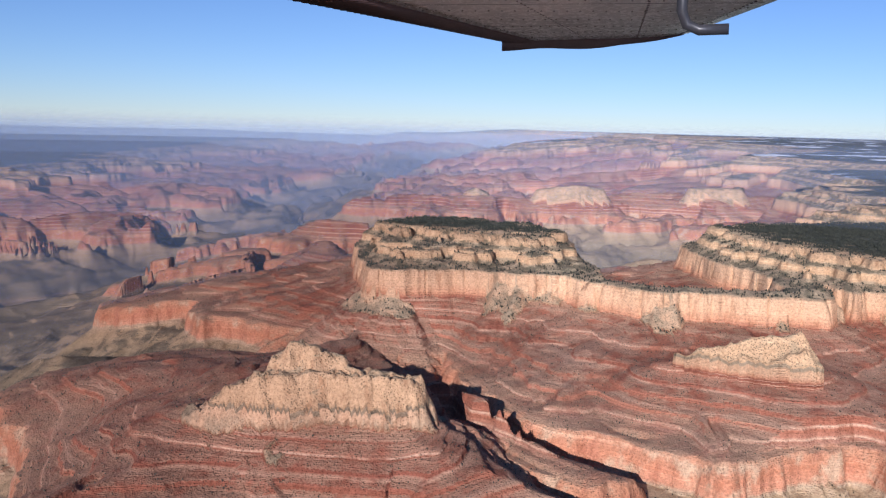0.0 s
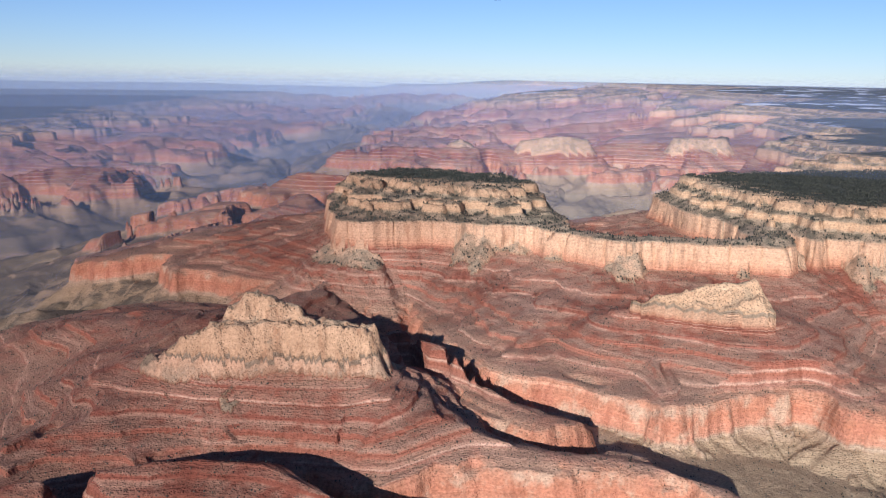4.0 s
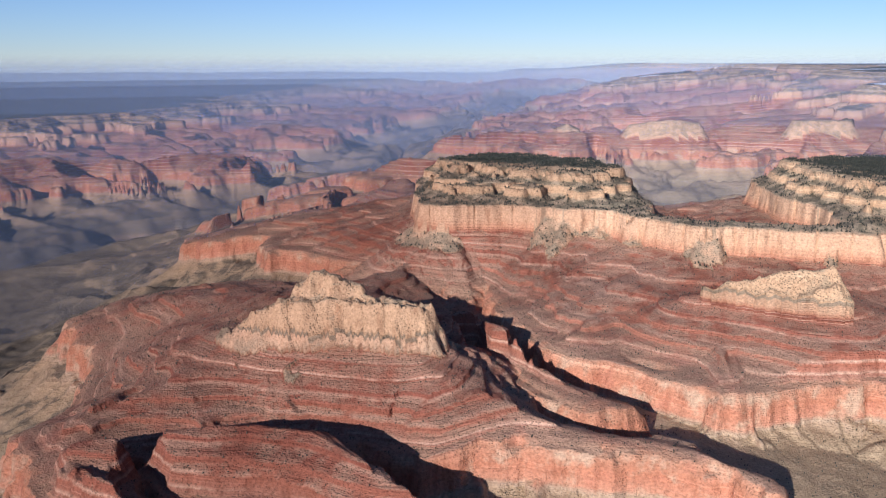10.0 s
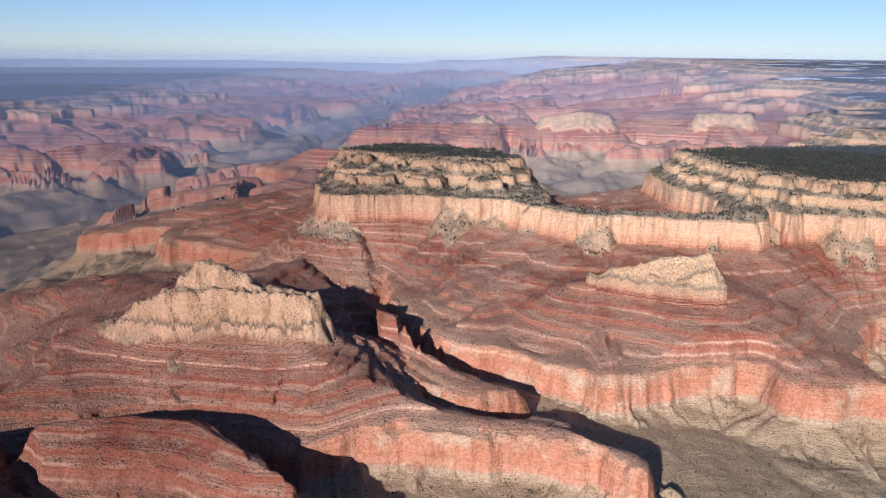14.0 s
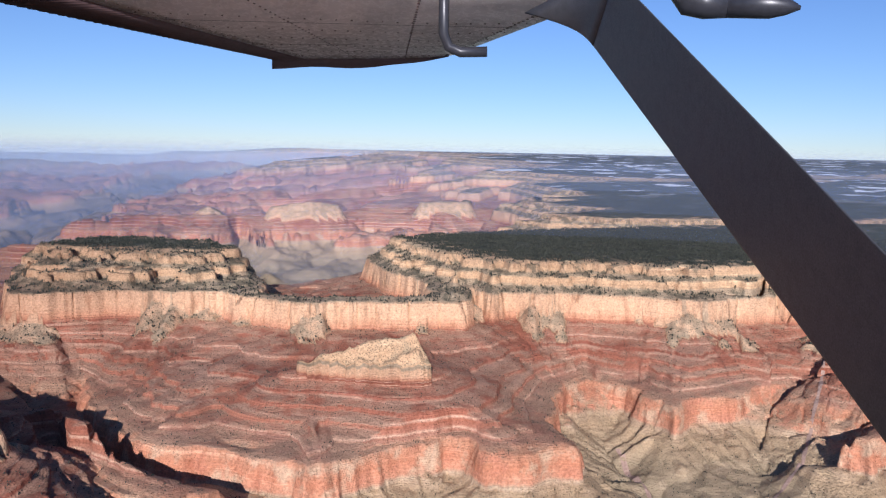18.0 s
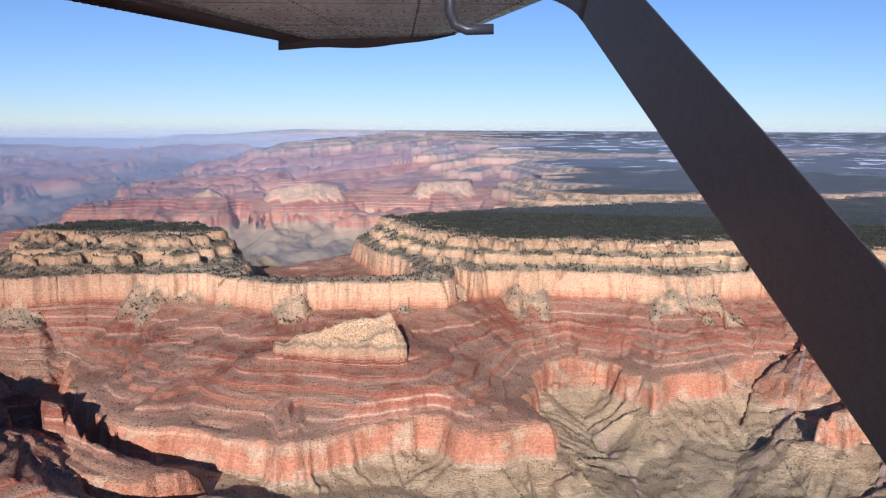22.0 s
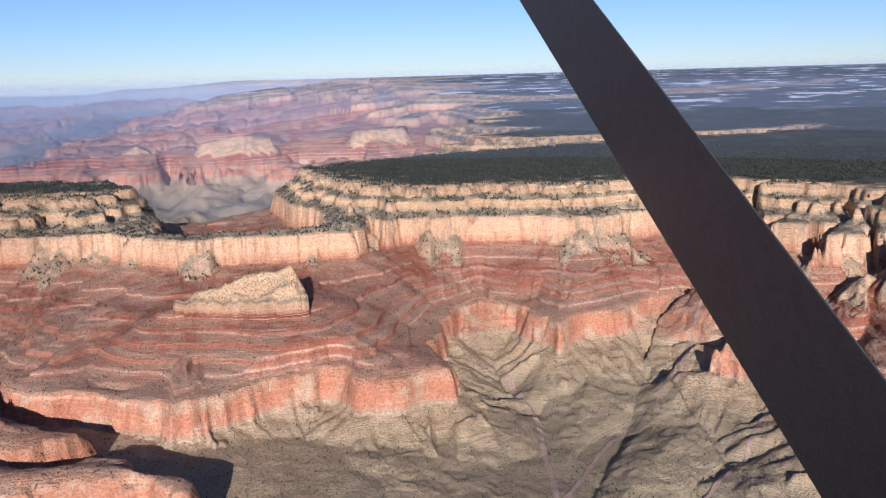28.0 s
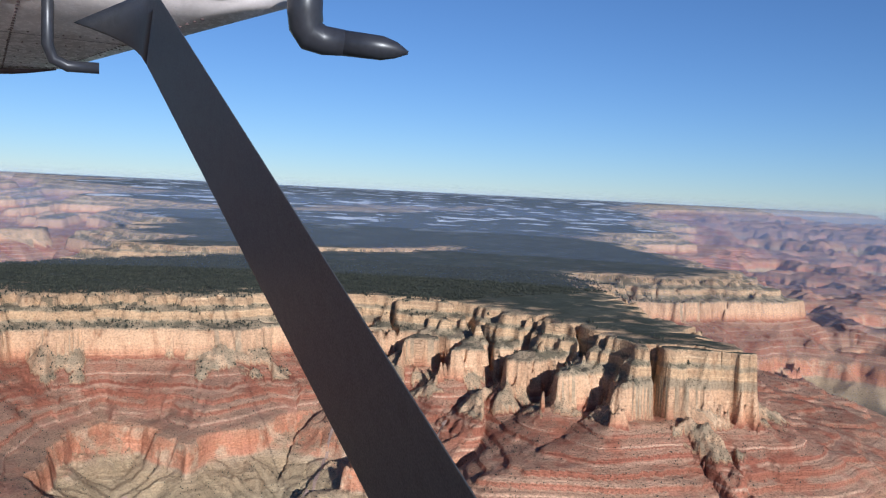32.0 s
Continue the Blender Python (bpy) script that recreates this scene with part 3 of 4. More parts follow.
        fall = np.interp(fall, (-60, -31, 5.2, 5.6, 30.4, 30.8, 60), (-60, -31, 5.0, 6.4, 30.0, 31.4, 60))
        reach = sstep(np.hypot(x, y), 450, 600) * sstep(410 + 0.12 * y - x, 0, 150)
        reach = reach * (1 - sstep(x, -150, -70) * sstep(420 - x, 0, 80) * sstep(1010 - y, 0, 70))
        u = np.where(left > 0.5, np.maximum(u, u + (fall - u) * reach), u + (fall - u) * reach)
    # red ridges that stand on the bench
    for pts, k in ((((-38, 440, 29), (-62, 482, 22), (-78, 497, 21), (-96, 540, 14), (-132, 523, 8)), 0.5), (((-6, 236, 27), (2, 250, 21), (12, 241, 19), (24, 222, 14.5), (36, 207, 10), (48, 200, 7)), 0.8), (((-62, 235, 21), (-85, 262, 15), (-101, 295, 10.5)), 0.5), (((-85, 262, 14), (-120, 262, 12), (-140, 268, 9.5)), 0.4),
                   (((-78, 158, 17), (-62, 161, 20), (-40, 166, 21), (-26, 164, 22), (-8, 152, 18), (13, 136, 12)), 0.75), (((-84, 150, 17), (-62, 143, 16), (-40, 129, 11)), 0.75),
                   (((112, 300, 29.5), (112, 262, 28.5), (118, 246, 22), (134, 226, 12)), 0.42), (((76, 264, 25), (112, 262, 28)), 0.5),
                   (((-100, 830, 10), (38, 895, 28), (140, 884, 29), (290, 880, 28), (400, 900, 25)), 0.3)):
        u = np.maximum(u, np.where(red > 0, crest(px, py, pts, k) + (gullies - 0.5) * 1.5 + (mid * (cuts - 0.5) * 11) - 14 * (1 - sstep(red, -1, 3 if k == 0.8 else 6)), -99))
    # many thin ledges in the red slopes
    u = u + (0.09 * np.sin(u * (2 * math.pi / 1.3)) + 0.7 * fbm(x, y, 55, 131, 2, 0.5, cell)) * sstep(u, 6.5, 9) * sstep(30 - u, 0, 2) * (1 - far)
    lift = layer_lift(x, y)
    z = rock_steps(u)
    # fallen rock against the feet of the cliffs
    z = np.maximum(z, np.where(red < 1, 2.6 + 4.5 * patchy * patchy + 2.0 * (fan - 0.4) - 0.55 * np.maximum(-red, 0), -99))
    bare = z
    z = np.maximum(z, np.where(pale < 0.5, 26.6 + 9.0 * apron * apron + 1.0 * (chute - 0.3) - 0.58 * np.maximum(-pale, 0), -99) * (far < 0.3) - 99 * (far >= 0.3))
    # small ups and downs on tops and slopes
    z = z + fbm(x, y, 9, 71, 3, 0.5, cell) * 0.35
    remnant = crest(px, py, ((72, 262, 30.0), (94, 257, 35), (114, 255, 39.6)), 0.85)
    remnant = np.minimum(remnant, 40.0 - 2.2 * np.maximum(px - 114, 0))
    remnant = np.where((px < 120) & (remnant > 30.6), remnant + (rills - 0.5) * 1.6 + 0.9 * crag_b, -99)
    plain = z
    # the cap of the butte and the pale remnant on the red spur
    crack = fbm(x, y, 5, 111, 2, 0.6, cell)
    joint = 1 - sstep(np.abs(fbm(x, y, 6, 171, 2, 0.5, cell)), 0, 0.16)
    bx, by = px + 1.2 * crag_a + 0.7 * crack, py + 1.2 * crag_b - 0.9 * crack
    z = np.maximum(z, crest(bx, by, ((-64, 213, 31), (-54, 213, 38.5), (-45, 212, 41.8), (-30, 212, 42.6), (-18, 212, 42.4), (-8, 212, 41.2)), 2.5, 3.2) - 1.5 * blocks - 1.0 * joint)
    z = np.maximum(z, crest(bx, by, ((-42, 217, 45.2), (-38, 217, 48.6), (-33, 217, 47.8), (-26, 217, 45.0)), 2.2, 1.8) - 1.2 * blocks - 0.6 * joint)
    z = np.maximum(z, crest(bx, by, ((-60, 215, 28.5), (-40, 214, 31.5), (-12, 216, 30.5)), 0.68, 5.5) + 1.2 * (rills - 0.6))
    z = np.maximum(z, remnant)
    z = np.maximum(z, crest(x, y, ((26, 898, 31), (38, 895, 38), (48, 897, 32)), 1.4, 1.0) + crag_b)
    z = np.maximum(z, crest(x, y, ((104, 884, 36), (122, 882, 39), (140, 880, 41.5), (168, 886, 38.5)), 1.7, 4.0) + crag_b * 1.2)
    z = np.maximum(z, crest(x, y, ((268, 884, 39.5), (312, 884, 40)), 1.7, 6.0) + crag_b * 1.2)
    edge_hills = sstep(np.hypot(x, y), 4350, 4900) * (9 + 7 * fbm(x, y, 700, 121, 3, 0.5)) * sstep(-x, 0, 1500)
    return z + lift + edge_hills, np.where(edge_hills > 3, 52.2, np.where((y < 262) & (z > plain + 0.01) & ((z > 30.5) | (x > 60)), np.where((z < 33.5) & (x < 60), 39.4, 43.6 + 0.035 * z), np.where((z > bare + 0.5) & (z > 23) & (pale < 1), 39.75, np.where((z > plain + 0.01) & (z > 34) & (y > 840) & (y < 940), 43.6, z))))


def land_mesh():
    """One sheet of land: a fan of cells round the flight's middle, finer in the sector that is looked at and near by."""
    cx, cy = 48.0, -8.0
    ang = np.concatenate([np.linspace(-72, 42, 1301), np.linspace(42, 288, 63)[1:-1]])
    ang = np.radians(90.0 + ang)
    rad = [2.0]
    while rad[-1] < 5000:
        r = rad[-1]
        rad.append(r * (1.25 if r < 105 else 1.0029 if r < 480 else 1.0045 if r < 1500 else 1.0095))
    rad = np.array(rad)
    rr, aa = np.meshgrid(rad, ang, indexing="ij")
    x, y = cx + rr * np.cos(aa), cy + rr * np.sin(aa)
    cell = rr * 0.0028
    z, strata = land(x, y, cell)
    nr, na = rr.shape
    idx = np.arange(nr * na).reshape(nr, na)
    nxt = np.roll(idx, -1, axis=1)
    quads = np.stack([idx[:-1], idx[1:], nxt[1:], nxt[:-1]], axis=-1).reshape(-1, 4)
    return np.stack([x, y, z], -1).reshape(-1, 3), quads, strata.reshape(-1), (nr, na)


def mesh_from(name, verts, quads, strata, material):
    me = bpy.data.meshes.new(name)
    me.vertices.add(len(verts))
    me.vertices.foreach_set("co", np.asarray(verts, np.float32).ravel())
    me.loops.add(quads.size)
    me.loops.foreach_set("vertex_index", np.asarray(quads, np.int32).ravel())
    me.polygons.add(len(quads))
    me.polygons.foreach_set("loop_start", np.arange(0, quads.size, 4, dtype=np.int32))
    me.update(calc_edges=True)
    at = me.attributes.new("strata", "FLOAT", "POINT")
    at.data.foreach_set("value", np.asarray(strata, np.float32))
    me.materials.append(material)
    return me


def landform(name, faces, label, category, parent=None):
    """A piece of the land as an object of its own, cut out of the sheet along its cells."""
    used, back = np.unique(faces, return_inverse=True)
    ob = new(name, mesh_from(name, verts[used], back.reshape(faces.shape), strata[used], ROCK))
    if parent is None:
        return tagged(ob, label, category)
    ob.parent = parent
    return tagged(ob, label)


verts, quads, strata, shape = land_mesh()
mid_of = verts[quads].mean(axis=1)
level = strata[quads].mean(axis=1)
taken = np.zeros(len(quads), bool)
BUTTE_PLAN = [(-80, 222), (-60, 203), (-30, 196), (-4, 198), (6, 212), (0, 228), (-25, 234), (-60, 236)]
BUTTE_CAP = [(-68, 218), (-52, 207), (-28, 206), (-6, 208), (0, 215), (-5, 224), (-25, 228), (-55, 228)]
MESA_PLAN = [(-48, 350), (-20, 340), (30, 338), (66, 318), (72, 345), (68, 400), (52, 440), (12, 470), (-28, 466), (-46, 420)]
MESA_BENCH = [(-38, 368), (-20, 352), (30, 350), (62, 340), (64, 398), (48, 432), (12, 460), (-24, 458), (-38, 420)]
MESA_TOP = [(-28, 416), (0, 402), (25, 394), (48, 387), (57, 396), (45, 425), (10, 450), (-15, 450)]
for name, plans, label, category in (
        ("butte", (("cap_cliff", BUTTE_CAP, "craggy cream sandstone cap"), ("red_slope", BUTTE_PLAN, "red ledgy slope")), "craggy cream sandstone butte on a red ledgy ridge", "butte"),
        ("mesa", (("wooded_top", MESA_TOP, "dark wooded top"), ("ledge_band", MESA_BENCH, "cream ledges with scrub"), ("pale_cliff", MESA_PLAN, "pale pink sandstone cliff")), "flat-topped cream sandstone mesa with dark woods on top", "mesa")):
    whole = tagged(new(name), label, category)
    for band, plan, said in plans:
        pick = (outline_distance(mid_of[:, 0], mid_of[:, 1], plan) > 0) & ~taken
        landform(band, quads[pick], said, "", whole)
        taken |= pick
for plan, said in (([(8, 885), (30, 870), (62, 880), (64, 910), (20, 912)], "small pointed butte on a hazy red ridge"),
                   ([(90, 860), (180, 858), (195, 900), (100, 912)], "broad cream-capped butte on a hazy red ridge"),
                   ([(240, 858), (330, 858), (340, 908), (245, 912)], "long flat cream-capped butte in the haze")):
    pick = (outline_distance(mid_of[:, 0], mid_of[:, 1], plan) > 0) & ~taken
    tagged(landform("butte", quads[pick], said, "butte"), group="far buttes")
    taken |= pick
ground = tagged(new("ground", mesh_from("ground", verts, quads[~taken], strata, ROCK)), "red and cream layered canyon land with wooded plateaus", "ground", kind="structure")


def wash_material():
    m, nt, bsdf = fresh("pale_gravel")
    geo = nt.nodes.new("ShaderNodeNewGeometry")
    n = noise_at(nt, geo.outputs["Position"], 1.2, 5.0, 0.6)
    nt.links.new(ramp(nt, n, [(0.3, (0.27, 0.17, 0.125)), (0.7, (0.45, 0.31, 0.24))]), bsdf.inputs["Base Color"])
    bsdf.inputs["Roughness"].default_value = 0.95
    return m


GRAVEL = wash_material()


def wash(course, wide):
    """A dry gravel stream bed along the bottom of a valley."""
    pts = []
    for (ax, ay), (bx, by) in zip(course, course[1:]):
        n = max(2, int(math.hypot(bx - ax, by - ay) / 1.2))
        pts += [(ax + (bx - ax) * k / n, ay + (by - ay) * k / n) for k in range(n)]
    goal = np.array(pts)
    x, y = goal[:, 0].copy(), goal[:, 1].copy()
    small = np.full(x.shape, 0.8)
    for _ in range(12):
        wx = fbm(x, y, 36, 3, 2, 0.5, small) * 1.0
        wy = fbm(x, y, 36, 13, 2, 0.5, small) * 1.0
        x, y = goal[:, 0] - wx, goal[:, 1] - wy
    dx, dy = np.gradient(x), np.gradient(y)
    ln = np.hypot(dx, dy) + 1e-9
    w = wide * (0.7 + 0.5 * np.abs(np.sin(np.arange(len(x)) * 0.37)))
    rows = []
    for k in (-1.0, -0.33, 0.33, 1.0):
        ex, ey = x - dy / ln * w * k, y + dx / ln * w * k
        rows.append(np.stack([ex, ey, land(ex, ey, small)[0] + 0.22], -1))
    v = np.stack(rows, 1).reshape(-1, 3)
    me = bpy.data.meshes.new("dry_wash")
    me.from_pydata(v.tolist(), [], [(4 * i + j, 4 * i + j + 1, 4 * i + j + 5, 4 * i + j + 4) for i in range(len(x) - 1) for j in range(3)])
    me.materials.append(GRAVEL)
    return tagged(new("dry_wash", me), "dry pinkish gravel stream bed in the canyon bottom", "stream bed", kind="structure")


for course, wide in ((DRAINS[0][1:6], 0.8), (DRAINS[1], 0.6), (DRAINS[2], 0.6)):
    wash(course, wide)


# ---- woods and haze shells ----
def leaf_material():
    m, nt, bsdf = fresh("needles")
    info = nt.nodes.new("ShaderNodeNewGeometry")
    col = ramp(nt, info.outputs["Random Per Island"], [(0.0, (0.02, 0.024, 0.017)), (0.6, (0.038, 0.042, 0.028)), (1.0, (0.062, 0.062, 0.042))])
    nt.links.new(col, bsdf.inputs["Base Color"])
    bsdf.inputs["Roughness"].default_value = 0.9
    return m


def woods_mesh(count):
    """Small pines and junipers on the plateaus and benches near by, as squat spindles of six faces each."""
    rng = np.random.default_rng(7)
    r = np.sqrt(rng.uniform(150.0 ** 2, 560.0 ** 2, count))
    th = np.radians(90 + rng.uniform(-70, 36, count))
    x, y = 48 + r * np.cos(th), -8 + r * np.sin(th)
    z, layer = land(x, y, np.full(x.shape, 1.0))
    uphill, _ = land(x + 0.5, y + 0.75, np.full(x.shape, 1.0))
    steep = np.abs(uphill - z) / 0.9
    clump = grad_noise(x / 11, y / 11, 201) + 0.6 * grad_noise(x / 4, y / 4, 202)
    chance = np.where(layer + 0.3 * clump > 51.75, 0.9, np.where(layer > 39.6, 0.3, np.where(layer > 29.5, 0.03, 0.13))) * (clump > -0.45) * (steep < 0.75) * ((layer < 33) | (y > 262))
    keep = rng.uniform(0, 1, count) < chance
    x, y, z = x[keep], y[keep], z[keep]
    n, small = len(x), np.where(layer[keep] < 39, 0.55, 1.0)
    wide, tall, turn = rng.uniform(0.22, 0.5, n) * small, rng.uniform(0.5, 1.15, n) * small, rng.uniform(0, 6.28, n)
    v = np.zeros((n, 5, 3))
    v[:, 0] = np.stack([x, y, z - 0.1], -1)
    for k in range(3):
        v[:, 1 + k] = np.stack([x + wide * np.cos(turn + k * 2.094), y + wide * np.sin(turn + k * 2.094), z + tall * rng.uniform(0.25, 0.45, n)], -1)
    v[:, 4] = np.stack([x, y, z + tall], -1)
    tri = np.array([[0, 2, 1], [0, 3, 2], [0, 1, 3], [1, 2, 4], [2, 3, 4], [3, 1, 4]])
    f = (np.arange(n)[:, None, None] * 5 + tri[None]).reshape(-1, 3)
    me = bpy.data.meshes.new("woods")
    me.vertices.add(n * 5)
    me.vertices.foreach_set("co", v.astype(np.float32).ravel())
    me.loops.add(f.size)
    me.loops.foreach_set("vertex_index", f.astype(np.int32).ravel())
    me.polygons.add(len(f))
    me.polygons.foreach_set("loop_start", np.arange(0, f.size, 3, dtype=np.int32))
    me.update(calc_edges=True)
    me.materials.append(leaf_material())
    return me


woods = tagged(new("woods", woods_mesh(210000)), "dark green pines and junipers scattered on plateau and benches", "trees", kind="stuff")


BARK, m_nt, m_bsdf = fresh("bark")
m_bsdf.inputs["Base Color"].default_value = (0.09, 0.06, 0.045, 1)
m_bsdf.inputs["Roughness"].default_value = 0.9
NEEDLES = woods.data.materials[0]


def pine(seed):
    """A small rim pine: a tapered trunk and a crown of clumps."""
    rng = random.Random(seed)
    tree = tagged(new("pine_tree"), "small dark green pine on the canyon rim", "tree", group="rim pines")
    bm = bmesh.new()
    bmesh.ops.create_cone(bm, cap_ends=True, segments=6, radius1=0.09, radius2=0.03, depth=1.1, matrix=Matrix.Translation((0, 0, 0.5)))
    me = bpy.data.meshes.new("trunk")
    bm.to_mesh(me)
    bm.free()
    me.materials.append(BARK)
    new("trunk", me).parent = tree
    bm = bmesh.new()
    for k in range(26):
        h = 0.35 + 1.25 * (k / 25)
        r = 0.48 * (1.0 - (h - 0.35) / 1.35) + 0.05
        ang = rng.uniform(0, 6.28)
        size = rng.uniform(0.12, 0.22)
        bmesh.ops.create_icosphere(bm, subdivisions=1, radius=size, matrix=Matrix.Translation((r * math.cos(ang) * rng.uniform(0.3, 1), r * math.sin(ang) * rng.uniform(0.3, 1), h)) @ Matrix.Diagonal((1, 1, rng.uniform(0.5, 0.9), 1)))
    for v in bm.verts:
        v.co += Vector((rng.uniform(-0.03, 0.03), rng.uniform(-0.03, 0.03), rng.uniform(-0.03, 0.03)))
    me = bpy.data.meshes.new("crown")
    bm.to_mesh(me)
    bm.free()
    me.materials.append(NEEDLES)
    new("crown", me).parent = tree
    return tree


pine_rng = np.random.default_rng(21)
ex, ey = pine_rng.uniform(150, 345, 900), pine_rng.uniform(120, 345, 900)
ez, elayer = land(ex, ey, np.full(ex.shape, 0.8))
spots = [(a, b, h) for a, b, h, lv in zip(ex, ey, ez, elayer) if lv > 40.0][:90]
stock = [pine(k) for k in range(3)]
for k, (a, b, h) in enumerate(spots):
    turn = pose(a, b, h - 0.05, 0, 0, 47 * k)
    if k < 3:
        stock[k].matrix_basis = turn
    else:
        copy_thing(stock[k % 3], turn)


def haze_tint_material(name, thick, radius):
    """Painted haze: a mostly clear shell whose blue tint stands in for scattered light; it thins out upwards."""
    m, nt, bsdf = fresh(name)
    nt.nodes.remove(bsdf)
    geo = nt.nodes.new("ShaderNodeNewGeometry")
    sp = nt.nodes.new("ShaderNodeSeparateXYZ")
    nt.links.new(geo.outputs["Position"], sp.inputs[0])
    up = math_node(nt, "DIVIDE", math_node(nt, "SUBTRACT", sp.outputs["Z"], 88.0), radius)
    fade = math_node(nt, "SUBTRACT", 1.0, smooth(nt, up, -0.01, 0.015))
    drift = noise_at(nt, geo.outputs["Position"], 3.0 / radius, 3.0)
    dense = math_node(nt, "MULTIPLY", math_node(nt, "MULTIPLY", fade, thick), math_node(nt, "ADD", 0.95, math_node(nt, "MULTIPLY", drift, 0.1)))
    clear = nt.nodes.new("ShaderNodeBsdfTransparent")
    # haze painted as blue diffuse colour, paler on the two far shells
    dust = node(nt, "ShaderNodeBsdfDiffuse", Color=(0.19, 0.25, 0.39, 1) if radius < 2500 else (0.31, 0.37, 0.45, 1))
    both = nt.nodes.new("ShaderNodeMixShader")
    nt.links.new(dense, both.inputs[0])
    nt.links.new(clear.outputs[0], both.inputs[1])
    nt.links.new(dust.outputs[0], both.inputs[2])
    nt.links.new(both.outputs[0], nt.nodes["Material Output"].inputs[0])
    return m


# nested tinted shells that imitate distance haze, denser farther off
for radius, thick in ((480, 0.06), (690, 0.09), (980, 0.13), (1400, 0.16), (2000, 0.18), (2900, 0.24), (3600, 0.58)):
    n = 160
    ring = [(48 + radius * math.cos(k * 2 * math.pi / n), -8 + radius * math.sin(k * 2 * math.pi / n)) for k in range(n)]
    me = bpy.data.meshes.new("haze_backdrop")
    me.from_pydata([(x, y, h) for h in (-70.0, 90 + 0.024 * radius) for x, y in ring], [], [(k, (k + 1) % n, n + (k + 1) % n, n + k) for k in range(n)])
    me.materials.append(haze_tint_material("haze_tint", thick, radius))
    tagged(new("haze_backdrop", me), "clear shell tinted pale blue as painted haze", "haze", kind="structure")


# ---- the aircraft: wing, strut and probes ----
def part(name, bm, material, parent, label=""):
    """Links a bmesh as one mesh object under a thing or a part."""
    me = bpy.data.meshes.new(name)
    bmesh.ops.recalc_face_normals(bm, faces=bm.faces)
    bm.to_mesh(me)
    bm.free()
    for poly in me.polygons:
        poly.use_smooth = True
    me.materials.append(material)
    ob = new(name, me)
    ob.parent = parent
    return tagged(ob, label) if label else ob


def loft(sections, caps=True):
    """A skin over closed sections, each a list of as many points."""
    bm = bmesh.new()
    rows = [[bm.verts.new(p) for p in sec] for sec in sections]
    n = len(rows[0])
    for a, b in zip(rows, rows[1:]):
        for k in range(n):
            bm.faces.new((a[k], a[(k + 1) % n], b[(k + 1) % n], b[k]))
    if caps:
        bm.faces.new(rows[0])
        bm.faces.new(list(reversed(rows[-1])))
    return bm


def tube(points, radii, sides=12):
    """A round tube through points with a radius at each."""
    secs = []
    pts = [Vector(p) for p in points]
    for i, p in enumerate(pts):
        way = (pts[min(i + 1, len(pts) - 1)] - pts[max(i - 1, 0)]).normalized()
        u = way.cross(Vector((0.31, 0.91, 0.27))).normalized()
        v = way.cross(u)
        secs.append([p + radii[i] * (math.cos(k * 2 * math.pi / sides) * u + math.sin(k * 2 * math.pi / sides) * v) for k in range(sides)])
    return loft(secs)


def paint_material(name, base, rough, wear):
    m, nt, bsdf = fresh(name)
    geo = nt.nodes.new("ShaderNodeNewGeometry")
    big = noise_at(nt, geo.outputs["Position"], wear, 5.0, 0.65)
    small = noise_at(nt, geo.outputs["Position"], wear * 9, 4.0, 0.6)
    col = mix(nt, smooth(nt, big, 0.42, 0.66), base, tuple(v * 0.8 for v in base))
    col = mix(nt, smooth(nt, small, 0.6, 0.75), col, tuple(v * 0.72 for v in base))
    nt.links.new(col, bsdf.inputs["Base Color"])
    nt.links.new(ramp(nt, small, [(0.3, (rough * 0.8,) * 3), (0.7, (min(rough * 1.3, 1),) * 3)]), bsdf.inputs["Roughness"])
    return m


SKIN = paint_material("worn_white_paint", (0.88, 0.78, 0.75), 0.25, 0.004)
TRIM = paint_material("dull_maroon_paint", (0.14, 0.085, 0.085), 0.5, 0.01)
STRUT = paint_material("dark_grey_paint", (0.062, 0.06, 0.064), 0.6, 0.2)
PROBE = paint_material("blackened_metal", (0.035, 0.035, 0.042), 0.35, 0.05)

aircraft = tagged(new("aircraft_wing"), "high white aircraft wing with maroon trim and dark grey strut", "aircraft wing")
TIP_BACK, TIP_FRONT = Vector((250, 4294, 500)), Vector((1158, 4306, 548))
ROOT_BACK, ROOT_FRONT = Vector((-722, 1482, 380)), Vector((790, 1350, 388))


def beyond(bm):
    """Draws a part of the wing out past the haze, along the lines of sight from the flight's middle; its shape to the eye stays."""
    hub = Vector((60, -12, 100))
    for v in bm.verts:
        way = Euler((radians(0.4), 0, radians(-0.8))).to_matrix() @ (v.co - hub)
        v.co = hub + way * ((3720 + 0.38 * (way.length - 1400)) / way.length)
    return bm


def on_wing(span, chord, up=0.0):
    """A place on the wing's underside: span 0 (root) to 1 (tip), chord 0 (trailing) to 1 (leading edge)."""
    back, front = ROOT_BACK.lerp(TIP_BACK, span), ROOT_FRONT.lerp(TIP_FRONT, span)
    p = back.lerp(front, chord)
    # the underside rises towards the leading edge
    return p + Vector((0, 0, up + 110 * max(chord - 0.72, 0) ** 1.6))


def wing_section(span, lo, hi, thick):
    n = 14
    under = [on_wing(span, lo + (hi - lo) * k / n) for k in range(n + 1)]
    over = [on_wing(span, lo + (hi - lo) * k / n, thick * math.sin(math.pi * min(0.08 + 0.92 * k / n, 0.985)) ** 0.7 + 4) for k in range(n, -1, -1)]
    return under + over


part("wing_panel", beyond(loft([wing_section(s / 10, 0.16, 1.0, 140 - 8 * s) for s in range(11)])), SKIN, aircraft, "worn white underside with rivets")
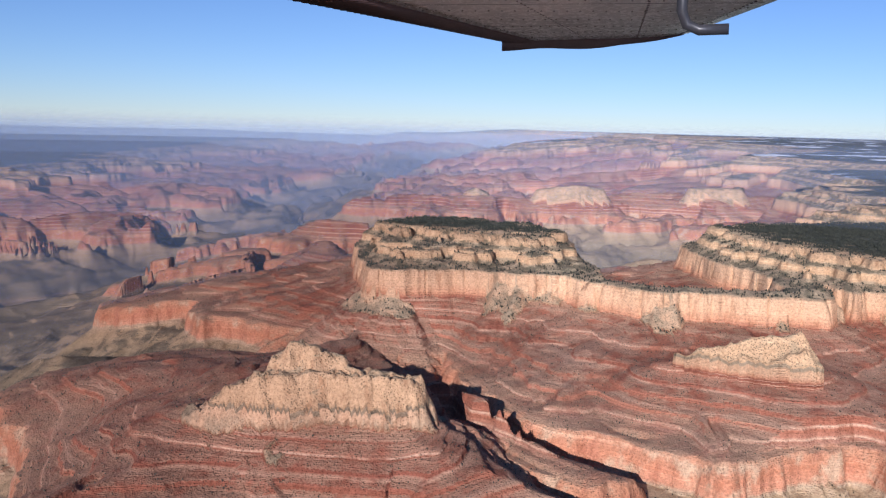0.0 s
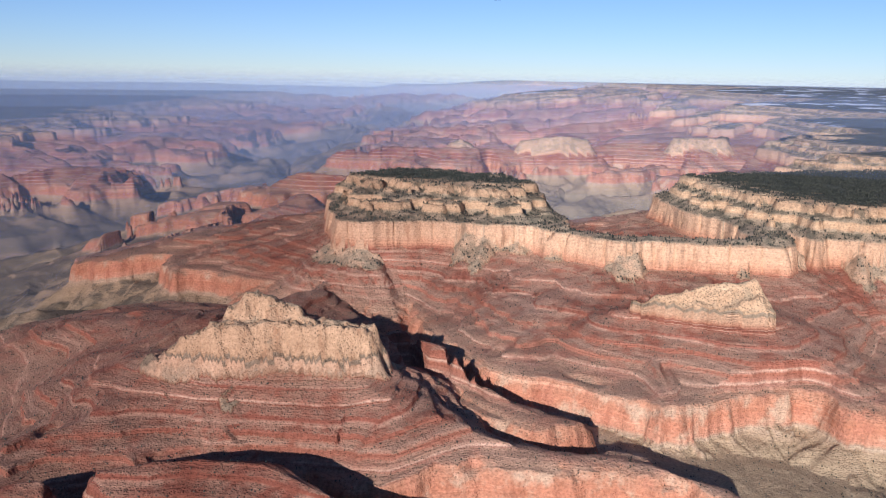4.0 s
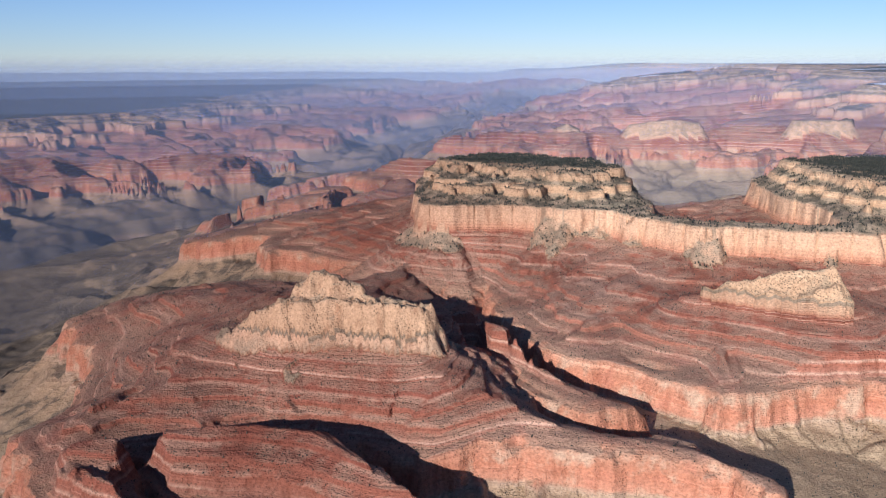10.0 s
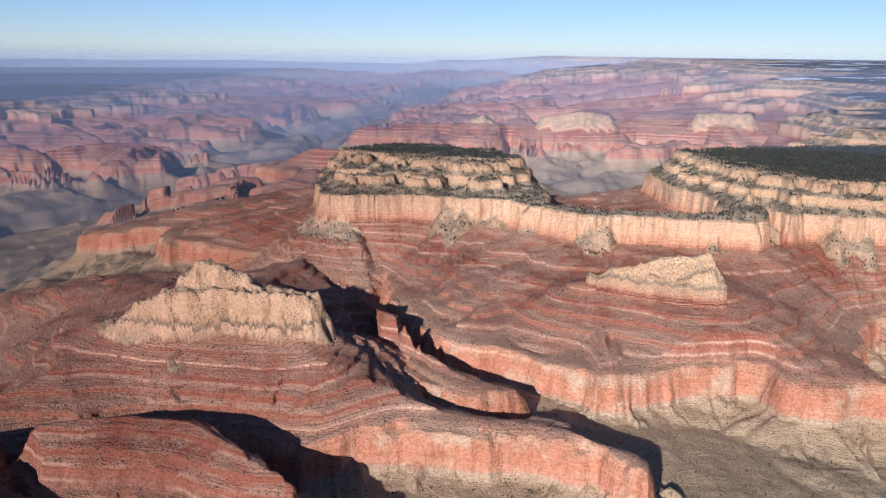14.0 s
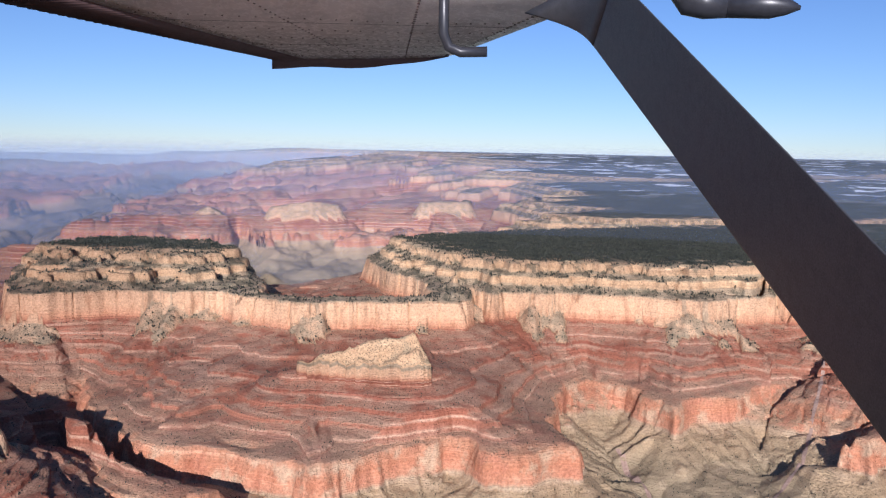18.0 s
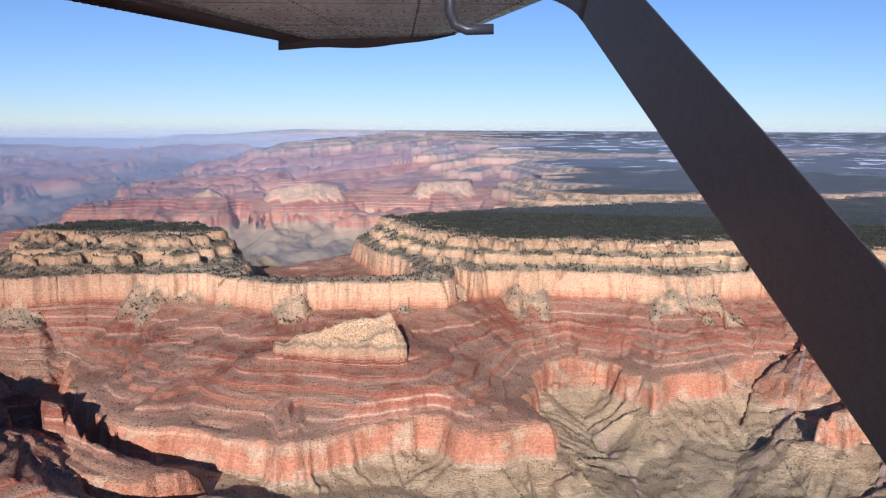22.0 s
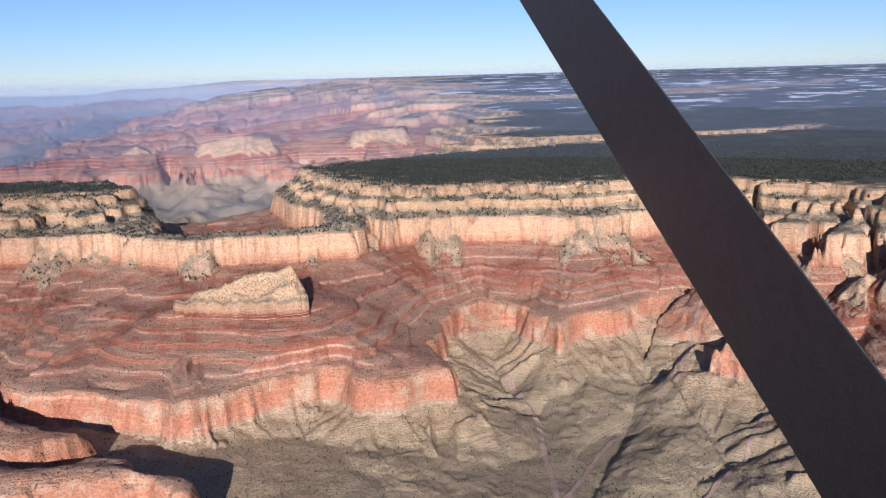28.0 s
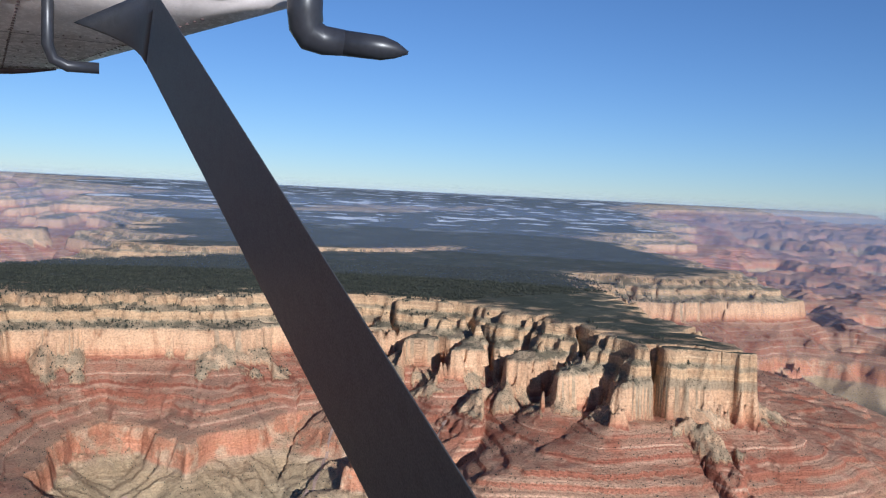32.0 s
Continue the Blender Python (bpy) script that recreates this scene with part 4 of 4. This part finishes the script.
# the aileron: a strip with pressed ribs along the trailing edge
ribs = []
for k in range(121):
    s = 0.05 + 0.93 * k / 120
    d = 6.0 if k % 2 else 0.0
    ribs.append([on_wing(s, 0.0, -d), on_wing(s, 0.08, -9 - d), on_wing(s, 0.155, -4), on_wing(s, 0.155, 30), on_wing(s, 0.0, 9)])
part("aileron", beyond(loft(ribs)), TRIM, aircraft, "dull maroon ribbed aileron")
# the drooped tip
tip = []
for k in range(15):
    c = -0.02 + 1.0 * k / 14
    d = 46 * min(1.0, (1.02 - c) * 2.2) * (0.9 + 0.1 * math.cos(k))
    p = on_wing(1.0, c)
    tip.append([p + Vector((0, -18, 4)), p + Vector((0, 20, -d)), p + Vector((0, 34, -d + 3)), p + Vector((0, 40, 60)), p + Vector((0, -16, 60))])
part("wing_tip", beyond(loft(tip)), TRIM, aircraft, "drooped maroon tip fairing")


def rivet_row(bm, a, b, count, size):
    for k in range(count):
        s, q = a[0] + (b[0] - a[0]) * k / (count - 1), a[1] + (b[1] - a[1]) * k / (count - 1)
        r = size * (0.8 + 0.4 * random.random())
        bmesh.ops.create_cone(bm, cap_ends=True, segments=6, radius1=r, radius2=r * 0.5, depth=3.0, matrix=Matrix.Translation(on_wing(s, q, -0.8)))


rivets = bmesh.new()
for s in (0.3, 0.42, 0.54, 0.66, 0.78, 0.9):
    rivet_row(rivets, (s, 0.18), (s + 0.03, 0.97), 26, 2.0 + 3.0 * s)
for q in (0.2, 0.45, 0.72, 0.95):
    rivet_row(rivets, (0.1, q), (0.98, q), 44, 2.0 + 2.8 * q)
seams = bmesh.new()
for a, b in (((0.1, 0.45), (0.98, 0.45)), ((0.1, 0.72), (0.98, 0.72)), ((0.36, 0.18), (0.39, 0.98)), ((0.66, 0.18), (0.69, 0.98))):
    wide = 0.004 if a[1] == b[1] else 0.0
    deep = 0.0 if wide else 0.0022
    bmesh.ops.contextual_create(seams, geom=[seams.verts.new(on_wing(p + sp * deep, q + sp * wide, -1.2)) for p, q, sp in ((a[0], a[1], -1), (b[0], b[1], -1), (b[0], b[1], 1), (a[0], a[1], 1))])
tagged(part("panel_seam", beyond(seams), TRIM, aircraft, "thin dark seams between skin panels"), kind="stuff")
tagged(part("rivets", beyond(rivets), TRIM, aircraft, "rows of small dark rivets"), kind="stuff")


def far_out(points):
    """The small fittings hang under the far wing: their places, drawn out from a point on the flight's end."""
    hub = Vector((93.6, -16.8, 99.7))
    return [hub + 17.5 * (Vector(p) - hub) for p in points]


part("vent_tube", tube(far_out([(145.2, 192.4, 146.2), (146.1, 195.2, 129.3), (147.5, 195.3, 126.1), (150.5, 194.7, 124.8), (157.1, 192.7, 125.0)]), [23.6] * 5), PROBE, aircraft, "bent black vent tube")
mast = part("pitot_mast", tube(far_out([(189.0, 152.0, 148.0), (190.2, 153.8, 139.0), (190.8, 154.0, 135.8), (192.0, 153.6, 133.8), (194.5, 152.2, 132.9), (198.5, 149.8, 132.7)]), [71, 71, 71, 67, 58, 52], 20), PROBE, aircraft, "thick black probe mast")
part("pitot_head", tube(far_out([(198.0, 150.1, 132.7), (205.8, 145.0, 132.1), (208.5, 143.1, 131.8), (210.8, 141.5, 131.4)]), [51.6, 49, 33, 7], 20), PROBE, mast)


def strut_section(at, flare=0.0, thick=0.13):
    """A streamlined section of the strut; at counts from its foot (0) to its head (1)."""
    a = Vector((205.9, 123.5, 15.8)).lerp(Vector((275.1, 535.7, 203.3)), -0.1 + 0.9 * at)
    b = Vector((187.8, 64.4, 37.1)).lerp(Vector((253.3, 464.2, 229.0)), -0.1 + 0.9 * at)
    mid, half = (a + b) / 2, (b - a) / 2 + Vector((flare, 0, 0))
    out = half.cross(Vector((0.155, 0.88, 0.44))).normalized() * thick
    return [mid + half * math.cos(k * math.pi / 12) + out * math.sin(k * math.pi / 12) * (1.0 - 0.3 * math.cos(k * math.pi / 12)) for k in range(24)]


strut = part("wing_strut", loft([strut_section(k / 20) for k in range(21)]), STRUT, aircraft, "dark grey streamlined wing strut")
part("strut_cuff", loft([strut_section(k, w, 0.3) for k, w in ((0.97, 0.2), (1.0, 0.6), (1.02, 1.8), (1.04, 4.0), (1.06, 8.0), (1.08, 14.0), (1.1, 22.0), (1.12, 32.0))]), STRUT, strut, "flared cuff at the strut's head")
bolt = bmesh.new()
head = strut_section(1.02, 0.0, 2.0)
bmesh.ops.create_uvsphere(bolt, u_segments=10, v_segments=6, radius=2.6, matrix=Matrix.Translation(head[17]))
part("bolt", bolt, PROBE, strut)
foot = strut_section(0.04)[12]
part("tie_down_ring", tube([foot + Vector((-1.5, -1.5, 0)) + 2.6 * Vector((math.cos(k * 0.524), 0.3 * math.sin(k * 0.524), math.sin(k * 0.524))) for k in range(13)], [0.8] * 13, 8), PROBE, strut)
